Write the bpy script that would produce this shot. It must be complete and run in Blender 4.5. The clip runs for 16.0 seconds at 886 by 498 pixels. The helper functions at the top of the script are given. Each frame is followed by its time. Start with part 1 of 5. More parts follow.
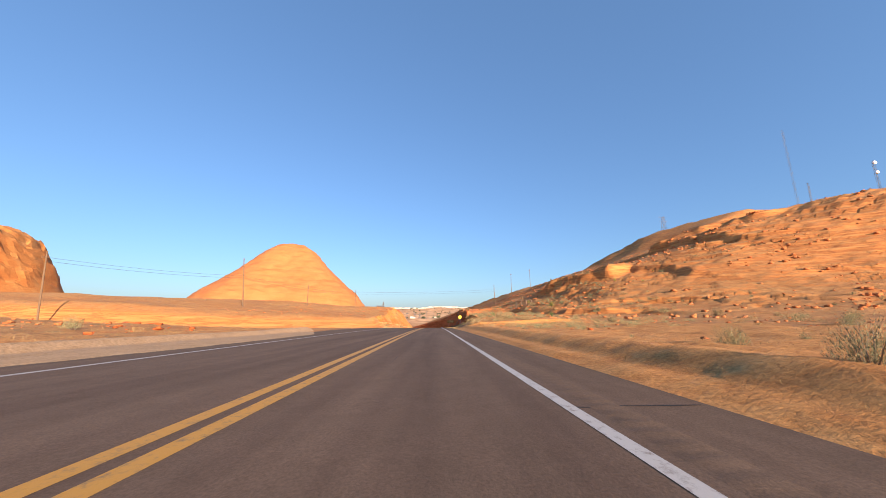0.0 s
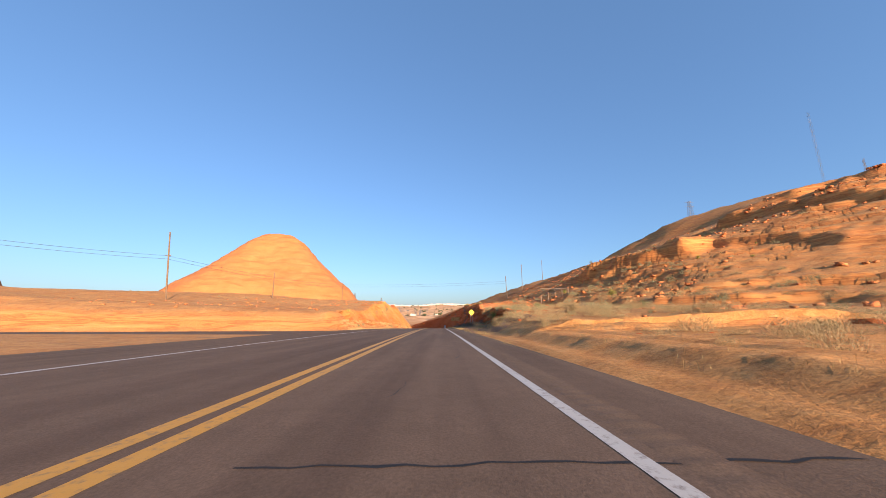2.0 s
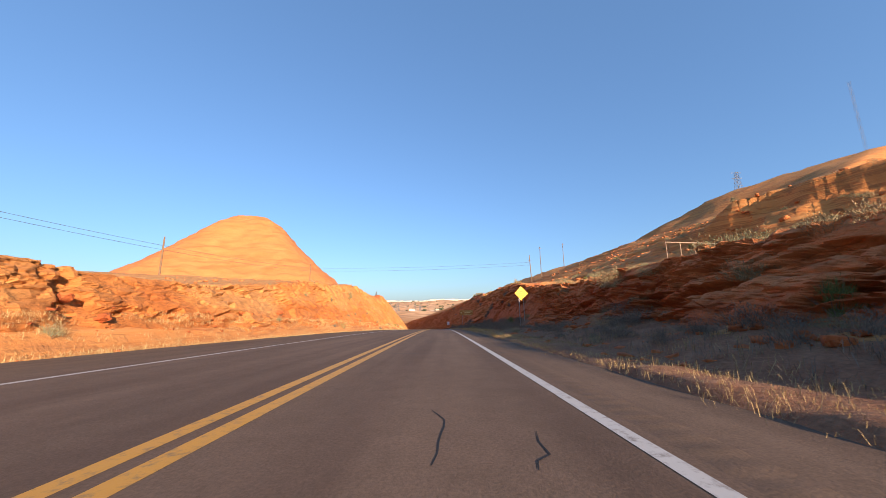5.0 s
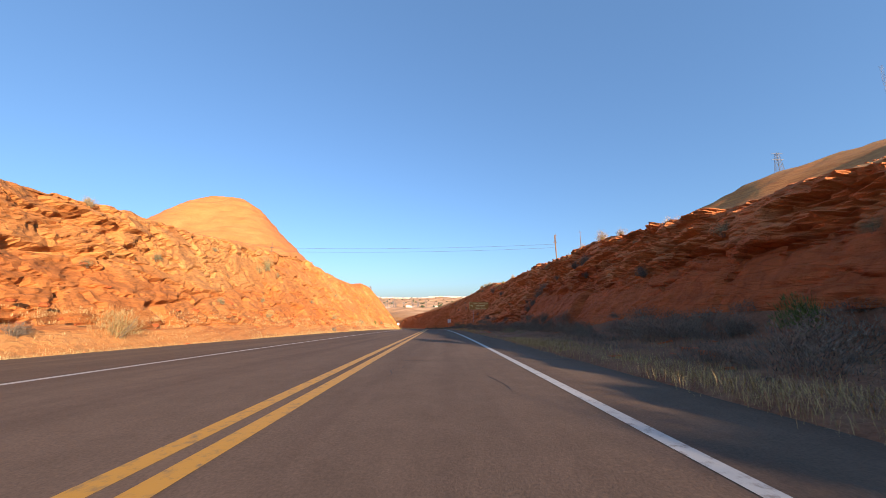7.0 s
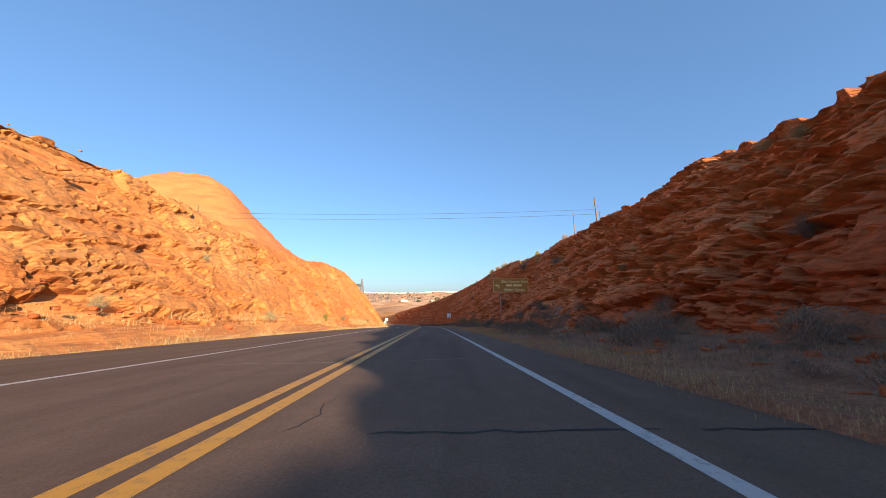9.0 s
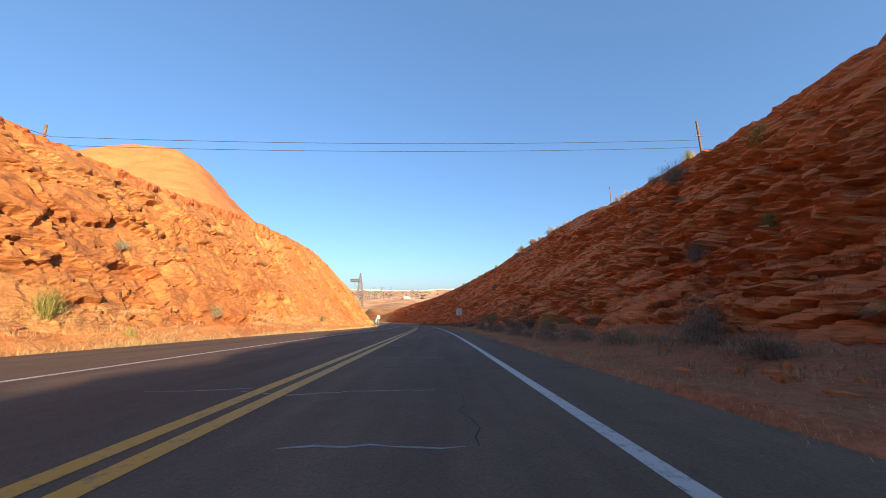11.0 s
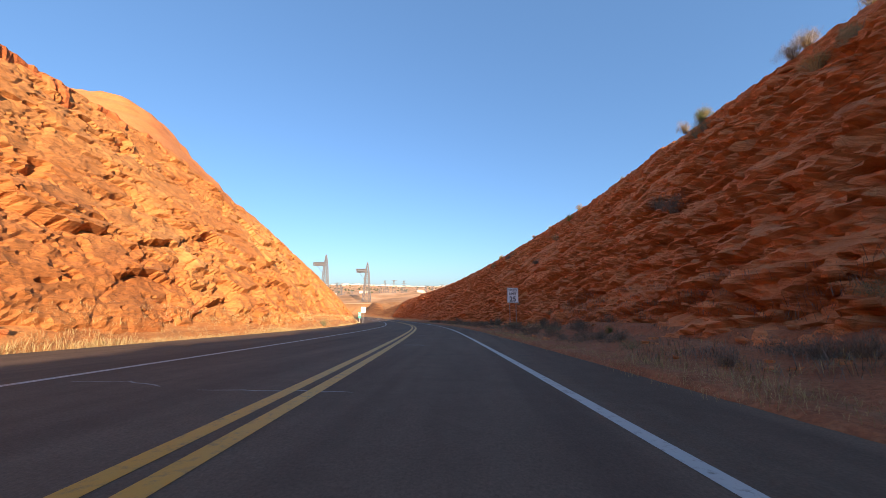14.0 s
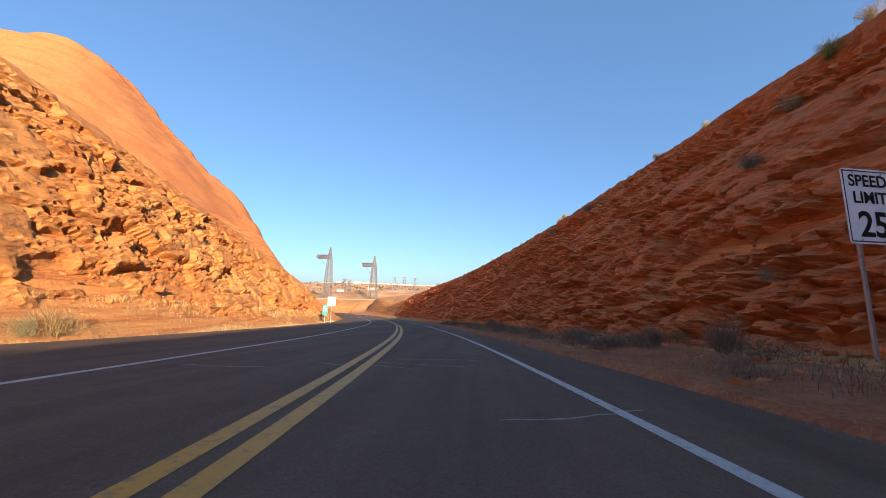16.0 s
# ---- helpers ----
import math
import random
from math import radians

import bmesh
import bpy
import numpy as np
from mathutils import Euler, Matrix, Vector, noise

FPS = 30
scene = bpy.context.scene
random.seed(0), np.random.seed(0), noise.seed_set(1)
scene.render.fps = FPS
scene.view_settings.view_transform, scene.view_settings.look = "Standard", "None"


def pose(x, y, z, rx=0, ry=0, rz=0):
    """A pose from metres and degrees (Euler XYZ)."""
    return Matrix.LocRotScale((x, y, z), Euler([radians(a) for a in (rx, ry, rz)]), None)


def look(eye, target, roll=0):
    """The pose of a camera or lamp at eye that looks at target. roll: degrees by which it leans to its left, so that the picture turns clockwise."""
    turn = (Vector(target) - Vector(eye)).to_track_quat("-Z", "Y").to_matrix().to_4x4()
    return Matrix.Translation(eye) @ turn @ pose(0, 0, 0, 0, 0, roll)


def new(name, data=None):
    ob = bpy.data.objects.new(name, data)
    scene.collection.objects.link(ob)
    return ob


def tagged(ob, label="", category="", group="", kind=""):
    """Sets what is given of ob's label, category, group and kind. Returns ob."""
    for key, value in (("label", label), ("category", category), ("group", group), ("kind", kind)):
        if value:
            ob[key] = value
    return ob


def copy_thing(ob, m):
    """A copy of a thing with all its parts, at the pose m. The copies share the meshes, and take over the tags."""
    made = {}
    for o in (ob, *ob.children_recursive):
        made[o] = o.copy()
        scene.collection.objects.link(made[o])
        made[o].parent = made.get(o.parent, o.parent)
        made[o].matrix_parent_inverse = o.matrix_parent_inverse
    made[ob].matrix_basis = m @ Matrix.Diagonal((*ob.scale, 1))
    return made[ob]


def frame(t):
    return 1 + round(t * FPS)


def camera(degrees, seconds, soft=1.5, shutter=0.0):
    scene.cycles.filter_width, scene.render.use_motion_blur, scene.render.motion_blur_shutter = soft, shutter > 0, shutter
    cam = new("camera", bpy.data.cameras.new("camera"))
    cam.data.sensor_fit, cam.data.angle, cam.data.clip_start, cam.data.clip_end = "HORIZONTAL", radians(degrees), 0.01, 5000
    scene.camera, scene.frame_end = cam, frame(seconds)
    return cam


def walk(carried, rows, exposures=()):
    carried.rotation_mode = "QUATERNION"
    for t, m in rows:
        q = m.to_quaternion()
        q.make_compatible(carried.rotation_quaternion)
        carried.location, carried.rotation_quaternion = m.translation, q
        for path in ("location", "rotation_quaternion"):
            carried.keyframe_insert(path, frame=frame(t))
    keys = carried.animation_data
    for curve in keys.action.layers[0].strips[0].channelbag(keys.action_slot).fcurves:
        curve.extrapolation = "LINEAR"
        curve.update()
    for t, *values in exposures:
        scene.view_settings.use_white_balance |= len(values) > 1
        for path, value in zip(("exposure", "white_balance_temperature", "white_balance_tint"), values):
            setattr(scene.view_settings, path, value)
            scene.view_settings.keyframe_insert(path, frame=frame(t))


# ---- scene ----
cam = camera(106.65, 16.0, soft=0.85, shutter=0.02)
PATH = [
    (0.0, pose(0.000, 0.000, 0.950, 101.600, -0.002, -0.001)),
    (0.5, pose(-0.195, 8.384, 0.836, 101.436, 0.060, 0.077)),
    (1.0, pose(-0.393, 16.756, 0.718, 101.312, 0.140, 0.157)),
    (1.5, pose(-0.592, 25.098, 0.592, 101.243, 0.198, 0.221)),
    (2.0, pose(-0.790, 33.393, 0.455, 101.164, 0.205, 0.251)),
    (2.5, pose(-0.991, 41.615, 0.301, 101.053, 0.230, 0.311)),
    (3.0, pose(-1.189, 49.742, 0.131, 100.932, 0.342, 0.368)),
    (3.5, pose(-1.387, 57.776, -0.059, 100.794, 0.529, 0.434)),
    (4.0, pose(-1.576, 65.730, -0.266, 100.670, 0.704, 0.436)),
    (4.5, pose(-1.773, 73.629, -0.490, 100.545, 0.791, 0.412)),
    (5.0, pose(-1.979, 81.492, -0.728, 100.438, 0.724, 0.401)),
    (5.5, pose(-2.188, 89.320, -0.981, 100.340, 0.570, 0.387)),
    (6.0, pose(-2.395, 97.115, -1.250, 100.243, 0.389, 0.354)),
    (6.5, pose(-2.592, 104.875, -1.536, 100.131, 0.230, 0.284)),
    (7.0, pose(-2.771, 112.601, -1.842, 99.983, 0.135, 0.160)),
    (7.5, pose(-2.919, 120.293, -2.174, 99.768, 0.145, -0.041)),
    (8.0, pose(-3.009, 127.937, -2.525, 99.537, 0.239, -0.256)),
    (8.5, pose(-3.113, 135.534, -2.894, 99.325, 0.321, -0.332)),
    (9.0, pose(-3.214, 143.103, -3.275, 99.192, 0.336, -0.355)),
    (9.5, pose(-3.320, 150.647, -3.667, 99.106, 0.309, -0.307)),
    (10.0, pose(-3.442, 158.174, -4.070, 99.040, 0.259, -0.171)),
    (10.5, pose(-3.592, 165.687, -4.484, 98.975, 0.203, 0.067)),
    (11.0, pose(-3.783, 173.193, -4.909, 98.893, 0.151, 0.423)),
    (11.5, pose(-4.028, 180.695, -5.345, 98.784, 0.111, 0.911)),
    (12.0, pose(-4.322, 188.173, -5.795, 98.640, 0.102, 1.467)),
    (12.5, pose(-4.654, 195.600, -6.254, 98.519, 0.113, 1.976)),
    (13.0, pose(-5.030, 202.933, -6.725, 98.402, 0.112, 2.397)),
    (13.5, pose(-5.469, 210.135, -7.201, 98.301, 0.041, 2.778)),
    (14.0, pose(-5.960, 217.204, -7.676, 98.259, -0.131, 3.135)),
    (14.5, pose(-6.506, 224.197, -8.135, 98.306, -0.400, 3.511)),
    (15.0, pose(-7.151, 231.183, -8.586, 98.369, -0.744, 4.017)),
    (15.5, pose(-7.844, 238.153, -9.040, 98.372, -1.077, 4.605)),
    (16.0, pose(-8.535, 245.104, -9.508, 98.298, -1.347, 5.228)),
]
walk(cam, PATH, [(0.0, 1.40, 6650, 16), (4.0, 1.43, 6650, 16), (8.0, 1.50, 6650, 14), (12.0, 1.55, 6650, 14), (16.0, 1.57, 6650, 14)])

# ---- light ----
SUN_AZ = radians(-149.0)      # direction the sun stands in, measured from +y towards -x
SUN_EL = radians(14.2)
sun_dir = Vector((-math.sin(SUN_AZ) * math.cos(SUN_EL), math.cos(SUN_AZ) * math.cos(SUN_EL), math.sin(SUN_EL)))
world = bpy.data.worlds.new("world")
world.use_nodes = True
scene.world = world
wn = world.node_tree.nodes
sky = wn.new("ShaderNodeTexSky")
sky.sky_type, sky.sun_disc = "NISHITA", False
sky.sun_elevation, sky.sun_rotation = SUN_EL, math.atan2(sun_dir.x, sun_dir.y)
sky.altitude, sky.air_density, sky.dust_density, sky.ozone_density = 350, 1.15, 1.5, 5.0
wn["Background"].inputs["Strength"].default_value = 0.103
# a thin even haze lies over the whole sky
haze = wn.new("ShaderNodeMix")
haze.data_type = "RGBA"
haze.inputs[0].default_value, haze.inputs[7].default_value = 0.38, (0.60, 1.27, 2.3, 1.0)
world.node_tree.links.new(sky.outputs[0], haze.inputs[6])
world.node_tree.links.new(haze.outputs[2], wn["Background"].inputs["Color"])
sun = new("sun", bpy.data.lights.new("sun", "SUN"))
sun.data.energy, sun.data.angle, sun.data.color = 4.5, radians(0.53), (1.0, 0.79, 0.58)
sun.matrix_world = look(sun_dir * 400, (0, 0, 0))


# ---- numeric helpers ----
def curve(keys, v):
    """A smooth line through (place, value) keys."""
    k = np.array(keys, float)
    a, b = k[:, 0], k[:, 1]
    m = np.gradient(b, a)
    v = np.asarray(v, float)
    w = np.clip(v, a[0], a[-1])
    i = np.clip(np.searchsorted(a, w, side="right") - 1, 0, len(a) - 2)
    h = a[i + 1] - a[i]
    s = (w - a[i]) / h
    r = (2 * s**3 - 3 * s**2 + 1) * b[i] + (s**3 - 2 * s**2 + s) * h * m[i] + (3 * s**2 - 2 * s**3) * b[i + 1] + (s**3 - s**2) * h * m[i + 1]
    return r + np.where(v < a[0], (v - a[0]) * m[0], 0) + np.where(v > a[-1], (v - a[-1]) * m[-1], 0)


def sstep(a, b, v):
    s = np.clip((v - a) / (b - a), 0, 1)
    return s * s * (3 - 2 * s)


def hash3(i, j, k, seed):
    n = (i * 374761393 + j * 668265263 + k * 1442695041 + seed * 974634777) & 0xFFFFFFFF
    n = ((n ^ (n >> 13)) * 1274126177) & 0xFFFFFFFF
    n = ((n ^ (n >> 16)) * 2246822519) & 0xFFFFFFFF
    return ((n ^ (n >> 15)) & 0xFFFFFF) / float(0x1000000)


def vnoise(x, y, z, seed=0):
    """Smooth noise from -1 to 1."""
    x, y, z = np.broadcast_arrays(np.asarray(x, float), np.asarray(y, float), np.asarray(z, float))
    i, j, k = (np.floor(q).astype(np.int64) for q in (x, y, z))
    f, g, h = x - i, y - j, z - k
    f, g, h = (q * q * q * (q * (q * 6 - 15) + 10) for q in (f, g, h))
    r = 0
    for a in (0, 1):
        for b in (0, 1):
            for c in (0, 1):
                r = r + hash3(i + a, j + b, k + c, seed) * (f if a else 1 - f) * (g if b else 1 - g) * (h if c else 1 - h)
    return r * 2 - 1


def fbm(x, y, z, octaves=4, seed=0):
    r, a = 0, 1.0
    for o in range(octaves):
        r = r + a * vnoise(x, y, z, seed + o * 17)
        x, y, z, a = x * 2.03, y * 2.03, z * 2.03, a * 0.5
    return r


def cells(x, y, seed=0):
    """Split a plane into blocks: how far a point is from the border, a random value of its block, and the way from the block's middle."""
    i, j = np.floor(x).astype(np.int64), np.floor(y).astype(np.int64)
    f1, f2 = np.full(x.shape, 9.0), np.full(x.shape, 9.0)
    ident, ox, oy = np.zeros(x.shape), np.zeros(x.shape), np.zeros(x.shape)
    for a in (-1, 0, 1):
        for b in (-1, 0, 1):
            p, q = i + a, j + b
            dx, dy = x - p - hash3(p, q, 7, seed), y - q - hash3(p, q, 7, seed + 1)
            d = np.hypot(dx, dy)
            near = d < f1
            f2 = np.where(near, f1, np.minimum(f2, d))
            ident = np.where(near, hash3(p, q, 7, seed + 3), ident)
            ox, oy, f1 = np.where(near, dx, ox), np.where(near, dy, oy), np.where(near, d, f1)
    return f2 - f1, ident, ox, oy


# ---- plan: the road's centre line, its level, and the land ----
CENTRE = [(-80, 0.4), (2.6, -2.25), (27.7, -2.95), (44.2, -3.36), (60.4, -3.72), (76.2, -4.04), (115.2, -4.68), (138.1, -5.05), (175.7, -6.1), (198.1, -6.87),
          (212.6, -7.52), (226.6, -8.33), (237.7, -9.18), (247.3, -10.12), (260.1, -11.95), (275, -15.0), (290, -18.7), (305, -23.2), (320, -28.4), (340, -36.5), (370, -50), (420, -76)]
LEVEL = [(-80, 0.9), (0, 0.0), (25.1, -0.36), (41.6, -0.65), (57.8, -1.01), (73.6, -1.44), (97, -2.2), (112.6, -2.79), (135.5, -3.84), (158, -5.02), (173.2, -5.86), (195.6, -7.2),
         (210, -8.15), (224, -9.09), (245, -10.46), (275, -12.4), (305, -14.2), (340, -16), (420, -19.5)]
RIGHT_CREST = [(-80, 0.3), (20, 0.3), (40, 0.4), (48, 0.8), (56, 1.15), (62, 1.45), (69, 1.85), (76, 2.3), (82, 2.6), (90, 3.0), (100, 3.4), (110, 3.8), (121, 4.65), (138, 7.0), (150, 8.0), (160, 8.9), (185, 10.4), (200, 10.9), (212, 13.3), (225, 14.7), (245, 15.6),
               (260, 15.0), (275, 14.2), (290, 13.1), (310, 11.4), (340, 9.4), (365, 7.0), (390, 4.0), (420, 1.0), (600, 0.0)]
LEFT_CREST = [(-80, 0.1), (60, 0.1), (73.5, 0.1), (76, 1.5), (78, 2.35), (81, 2.7), (86, 2.9), (92, 3.1), (101, 3.4), (119, 5.5), (128, 6.9), (138, 7.3), (150, 9.0), (158, 10.3), (180, 10.1), (198, 10.9), (211, 13.2), (230, 14.8),
              (245, 15.4), (252, 14.2), (258, 13.0), (264, 11.4), (270, 9.8), (278, 8.4), (286, 6.8), (294, 5.0), (304, 2.0), (320, 0.5), (600, 0.0)]
LEFT_LINE = [(-80, 5.2), (10, 5.4), (50, 5.6), (80, 5.2), (130, 4.8), (180, 4.6), (210, 4.5), (230, 4.25), (250, 4.0), (420, 4.0)]
BUTTE = (-158.1, 344.0)
BUTTE_REACH = (91.7, 63.0, 70.0, 82.0, 94.0, 104.0, 104.0, 113.0, 93.1, 115.3)      # how far its foot lies from its middle, every 36 degrees from +x
BUTTE_PROFILE = [(0, 75.8), (0.08, 75.4), (0.16, 72.6), (0.27, 65.0), (0.40, 52.0), (0.52, 41.3), (0.64, 31.0), (0.76, 21.5), (0.88, 7.0), (1.0, -5.7), (1.6, -20.0)]


def centre(y):
    return curve(CENTRE, y)


def level(y):
    return curve(LEVEL, np.minimum(y, 420))


def verge(d, edge, base):
    """Height over the road: a slight fall past the pavement, then a rise to the foot of the cut."""
    return -0.06 * sstep(edge, edge + 0.4, d) + 0.45 * sstep(edge + 0.4, base + 0.6, d)


def butte_reach(a):
    """The radius of the butte's foot in a direction."""
    k = np.array(BUTTE_REACH + BUTTE_REACH[:1])
    q = np.mod(a, 2 * math.pi) / (2 * math.pi) * 10
    i = np.clip(q.astype(int), 0, 9)
    f = sstep(0, 1, q - i)
    return k[i] * (1 - f) + k[i + 1] * f


def butte(x, y):
    dx, dy = x - BUTTE[0], y - BUTTE[1]
    r = np.hypot(dx, dy) / butte_reach(np.arctan2(dy, dx))
    return curve(BUTTE_PROFILE, np.minimum(r, 1.6))


def foot_right(y):
    """How far from the centre line the right-hand face starts."""
    return 10.2 - 1.6 * sstep(150, 186, y) * (1 - sstep(234, 250, y)) - 3.2 * (1 - sstep(60, 84, y))


def land(x, y):
    """The height of the ground."""
    u = x - centre(np.minimum(y, 420))
    base = level(y)
    # right-hand side
    rc = curve(RIGHT_CREST, np.minimum(y, 600))
    uc = 10.2 + rc / 1.3
    du = u - uc
    hill = rc + 0.08 * np.minimum(du, 15) + (0.37 - 0.035 * sstep(112, 140, y) + 0.08 * sstep(180, 320, y)) * np.clip(du - 15, 0, 208) - 0.1 * np.maximum(du - 230, 0)
    # the far ridge sags below its shoulder and is broken by low ledges
    hill = hill - sstep(210, 270, y) * (7.5 * sstep(104, 145, u) * (1 - sstep(178, 222, u)) + 1.6 * vnoise(x * 0.05, y * 0.05, 8.5, 61) + 0.8 * vnoise(x * 0.16, y * 0.16, 8.5, 62)) * sstep(60, 110, u)
    # a knoll with a low cliff towards the road
    cliff = 0.6 * (u - 101) + 0.8 * (y - 127) + 3.0 * vnoise(x * 0.09, y * 0.09, 2.5, 28) + 1.5 * vnoise(x * 0.3, y * 0.3, 2.5, 29)
    on = sstep(58, 80, y) * (1 - sstep(130, 140, y + 1.5 * vnoise(x * 0.2, y * 0.2, 0.5, 30)))
    hill = hill + on * (5.5 * sstep(-3, 3, cliff) + 1.8 * sstep(6, 11, cliff))
    # a red ledge half way up
    along, across = -0.5 * (x - 50) + 0.87 * (y - 117), 0.87 * (x - 50) + 0.5 * (y - 117) + 1.3 * vnoise(x * 0.22, y * 0.22, 6.5, 34)
    hill = hill + sstep(-13, -8, along) * (1 - sstep(14, 22, along)) * 4.2 * sstep(-0.6, 0.7, across) * (1 - sstep(2, 16, across))
    cap = 40 + 0.11 * np.clip(u - 110, -60, 200) + 75 * sstep(170, 320, y)
    hill = np.where(hill > cap, cap + 0.06 * (hill - cap), hill)
    ragged = 1.6 * vnoise(x * 0.06, y * 0.06, 1.5, 24) + 0.7 * vnoise(x * 0.21, y * 0.21, 1.5, 25) + 0.5 * vnoise(x * 0.6, y * 0.6, 1.5, 27)
    for at, rise, ya, yb2 in ((6.5, 1.2, 66, 150), (12.8, 4.2, 84, 160), (20.5, 1.8, 70, 210), (29.5, 2.4, 84, 220)):
        on = sstep(ya, ya + 22, y) * (1 - sstep(yb2 - 30, yb2, y)) * np.clip(0.95 + 0.6 * vnoise(x * 0.02, y * 0.02, at, 26), 0, 1)
        q = hill + ragged
        hill = hill + on * rise * (sstep(at, at + 0.8, q) - sstep(at + 0.8, at + 11, q))
    yb = y + 0.4 * np.clip(u - 60, 0, 200)
    w = sstep(38, 140, y + 0.3 * np.clip(u - 40, 0, 100)) * (1 - sstep(380, 560, yb))
    flat = 0.35 + 0.035 * np.clip(u - 12, 0, 200)
    natural = hill * w + flat * (1 - w)
    # the low bank where the cut begins
    bank = (rc + 0.06 * np.clip(du, 0, 8) - 0.05 * np.clip(du - 10, 0, 60))
    natural = np.where((y < 175) & (y > 50), np.maximum(natural, bank * (1 - sstep(120, 170, y))), natural)
    fr = foot_right(y)
    cut = verge(u, 5.4, fr) + rc / np.maximum(uc - fr, 0.1) * np.maximum(u - fr, 0)
    right = np.minimum(natural, cut)
    # before the cut the ground climbs from the pavement's edge
    climb = 0.20 * np.clip(u - 6.8, 0, 4) * sstep(42, 68, y) * (1 - sstep(92, 118, y))
    right = np.maximum(right, climb)
    # left-hand side
    v = -u
    lc = curve(LEFT_CREST, np.minimum(y, 600))
    vc = 10.5 + lc / 1.3
    rise = 0.05 * np.clip(v - vc - 2, 0, 60) * (1 - sstep(30, 44, y) * (1 - sstep(74, 84, y)) * 0.9) + 0.03 * np.clip(v - 60, 0, 200)
    plain = lc + np.where(v > vc, rise, 0)
    cutl = verge(v, 9.6, 10.5) * (1 - sstep(30, 44, y) * (1 - sstep(74, 84, y))) + 1.3 * np.maximum(v - 10.5, 0)
    left = np.minimum(plain, cutl)
    z = base + np.where(u > 0, right, left)
    dome = butte(x, y)
    z = np.where((u < -12) & (dome > z), np.minimum(dome, base + 1.3 * np.maximum(v - 10.5, 0) + 0.3), z)
    # the country beyond: a dip, then a long rise to a tableland
    # a bank of red rock faces the bend
    z = np.maximum(z, np.where(u > 0, base + (-11.3 - base) * sstep(374, 404, y) * sstep(8, 16, u), -99))
    far = sstep(380, 620, y - 0.8 * np.clip(u - 30, 0, 600))
    beyond = -11 + 83 * sstep(700, 2900, y) + 10 * fbm(x * 0.004, y * 0.003, 1.7, 4, 9)
    z = z * (1 - far) + beyond * far
    # a sunlit bank closes the view where the road leaves the bend
    bank_end = base + (-12.4 - base) * sstep(425, 440, y + 2.0 * vnoise(x * 0.12, y * 0.12, 5.0, 35))
    return np.where((y > 424) & (u > -150) & (u < 60), np.maximum(z, bank_end), z)


def grid_mesh(name, xs, ys, zs, material, smooth=True):
    """A sheet from three arrays of one shape."""
    n, m = xs.shape
    me = bpy.data.meshes.new(name)
    me.vertices.add(n * m)
    me.vertices.foreach_set("co", np.stack([xs, ys, zs], -1).astype(np.float32).ravel())
    a = (np.arange(n - 1)[:, None] * m + np.arange(m - 1)[None, :]).ravel()
    quads = np.stack([a, a + 1, a + m + 1, a + m], -1).astype(np.int32)
    me.loops.add(quads.size)
    me.loops.foreach_set("vertex_index", quads.ravel())
    me.polygons.add(len(quads))
    me.polygons.foreach_set("loop_start", np.arange(0, quads.size, 4, dtype=np.int32))
    me.polygons.foreach_set("use_smooth", np.full(len(quads), smooth))
    me.update(calc_edges=True)
    me.validate()
    me.materials.append(material)
    return new(name, me)


def part(name, bm, material, parent=None, label=""):
    """Link a bmesh (or a mesh) as one mesh object, under a thing or a part where one is given."""
    me = bm
    if isinstance(bm, bmesh.types.BMesh):
        me = bpy.data.meshes.new(name)
        bm.to_mesh(me)
        bm.free()
    if material is not None and not me.materials:
        me.materials.append(material)
    ob = new(name, me)
    if parent is not None:
        ob.parent = parent
    if label:
        ob["label"] = label
    return ob


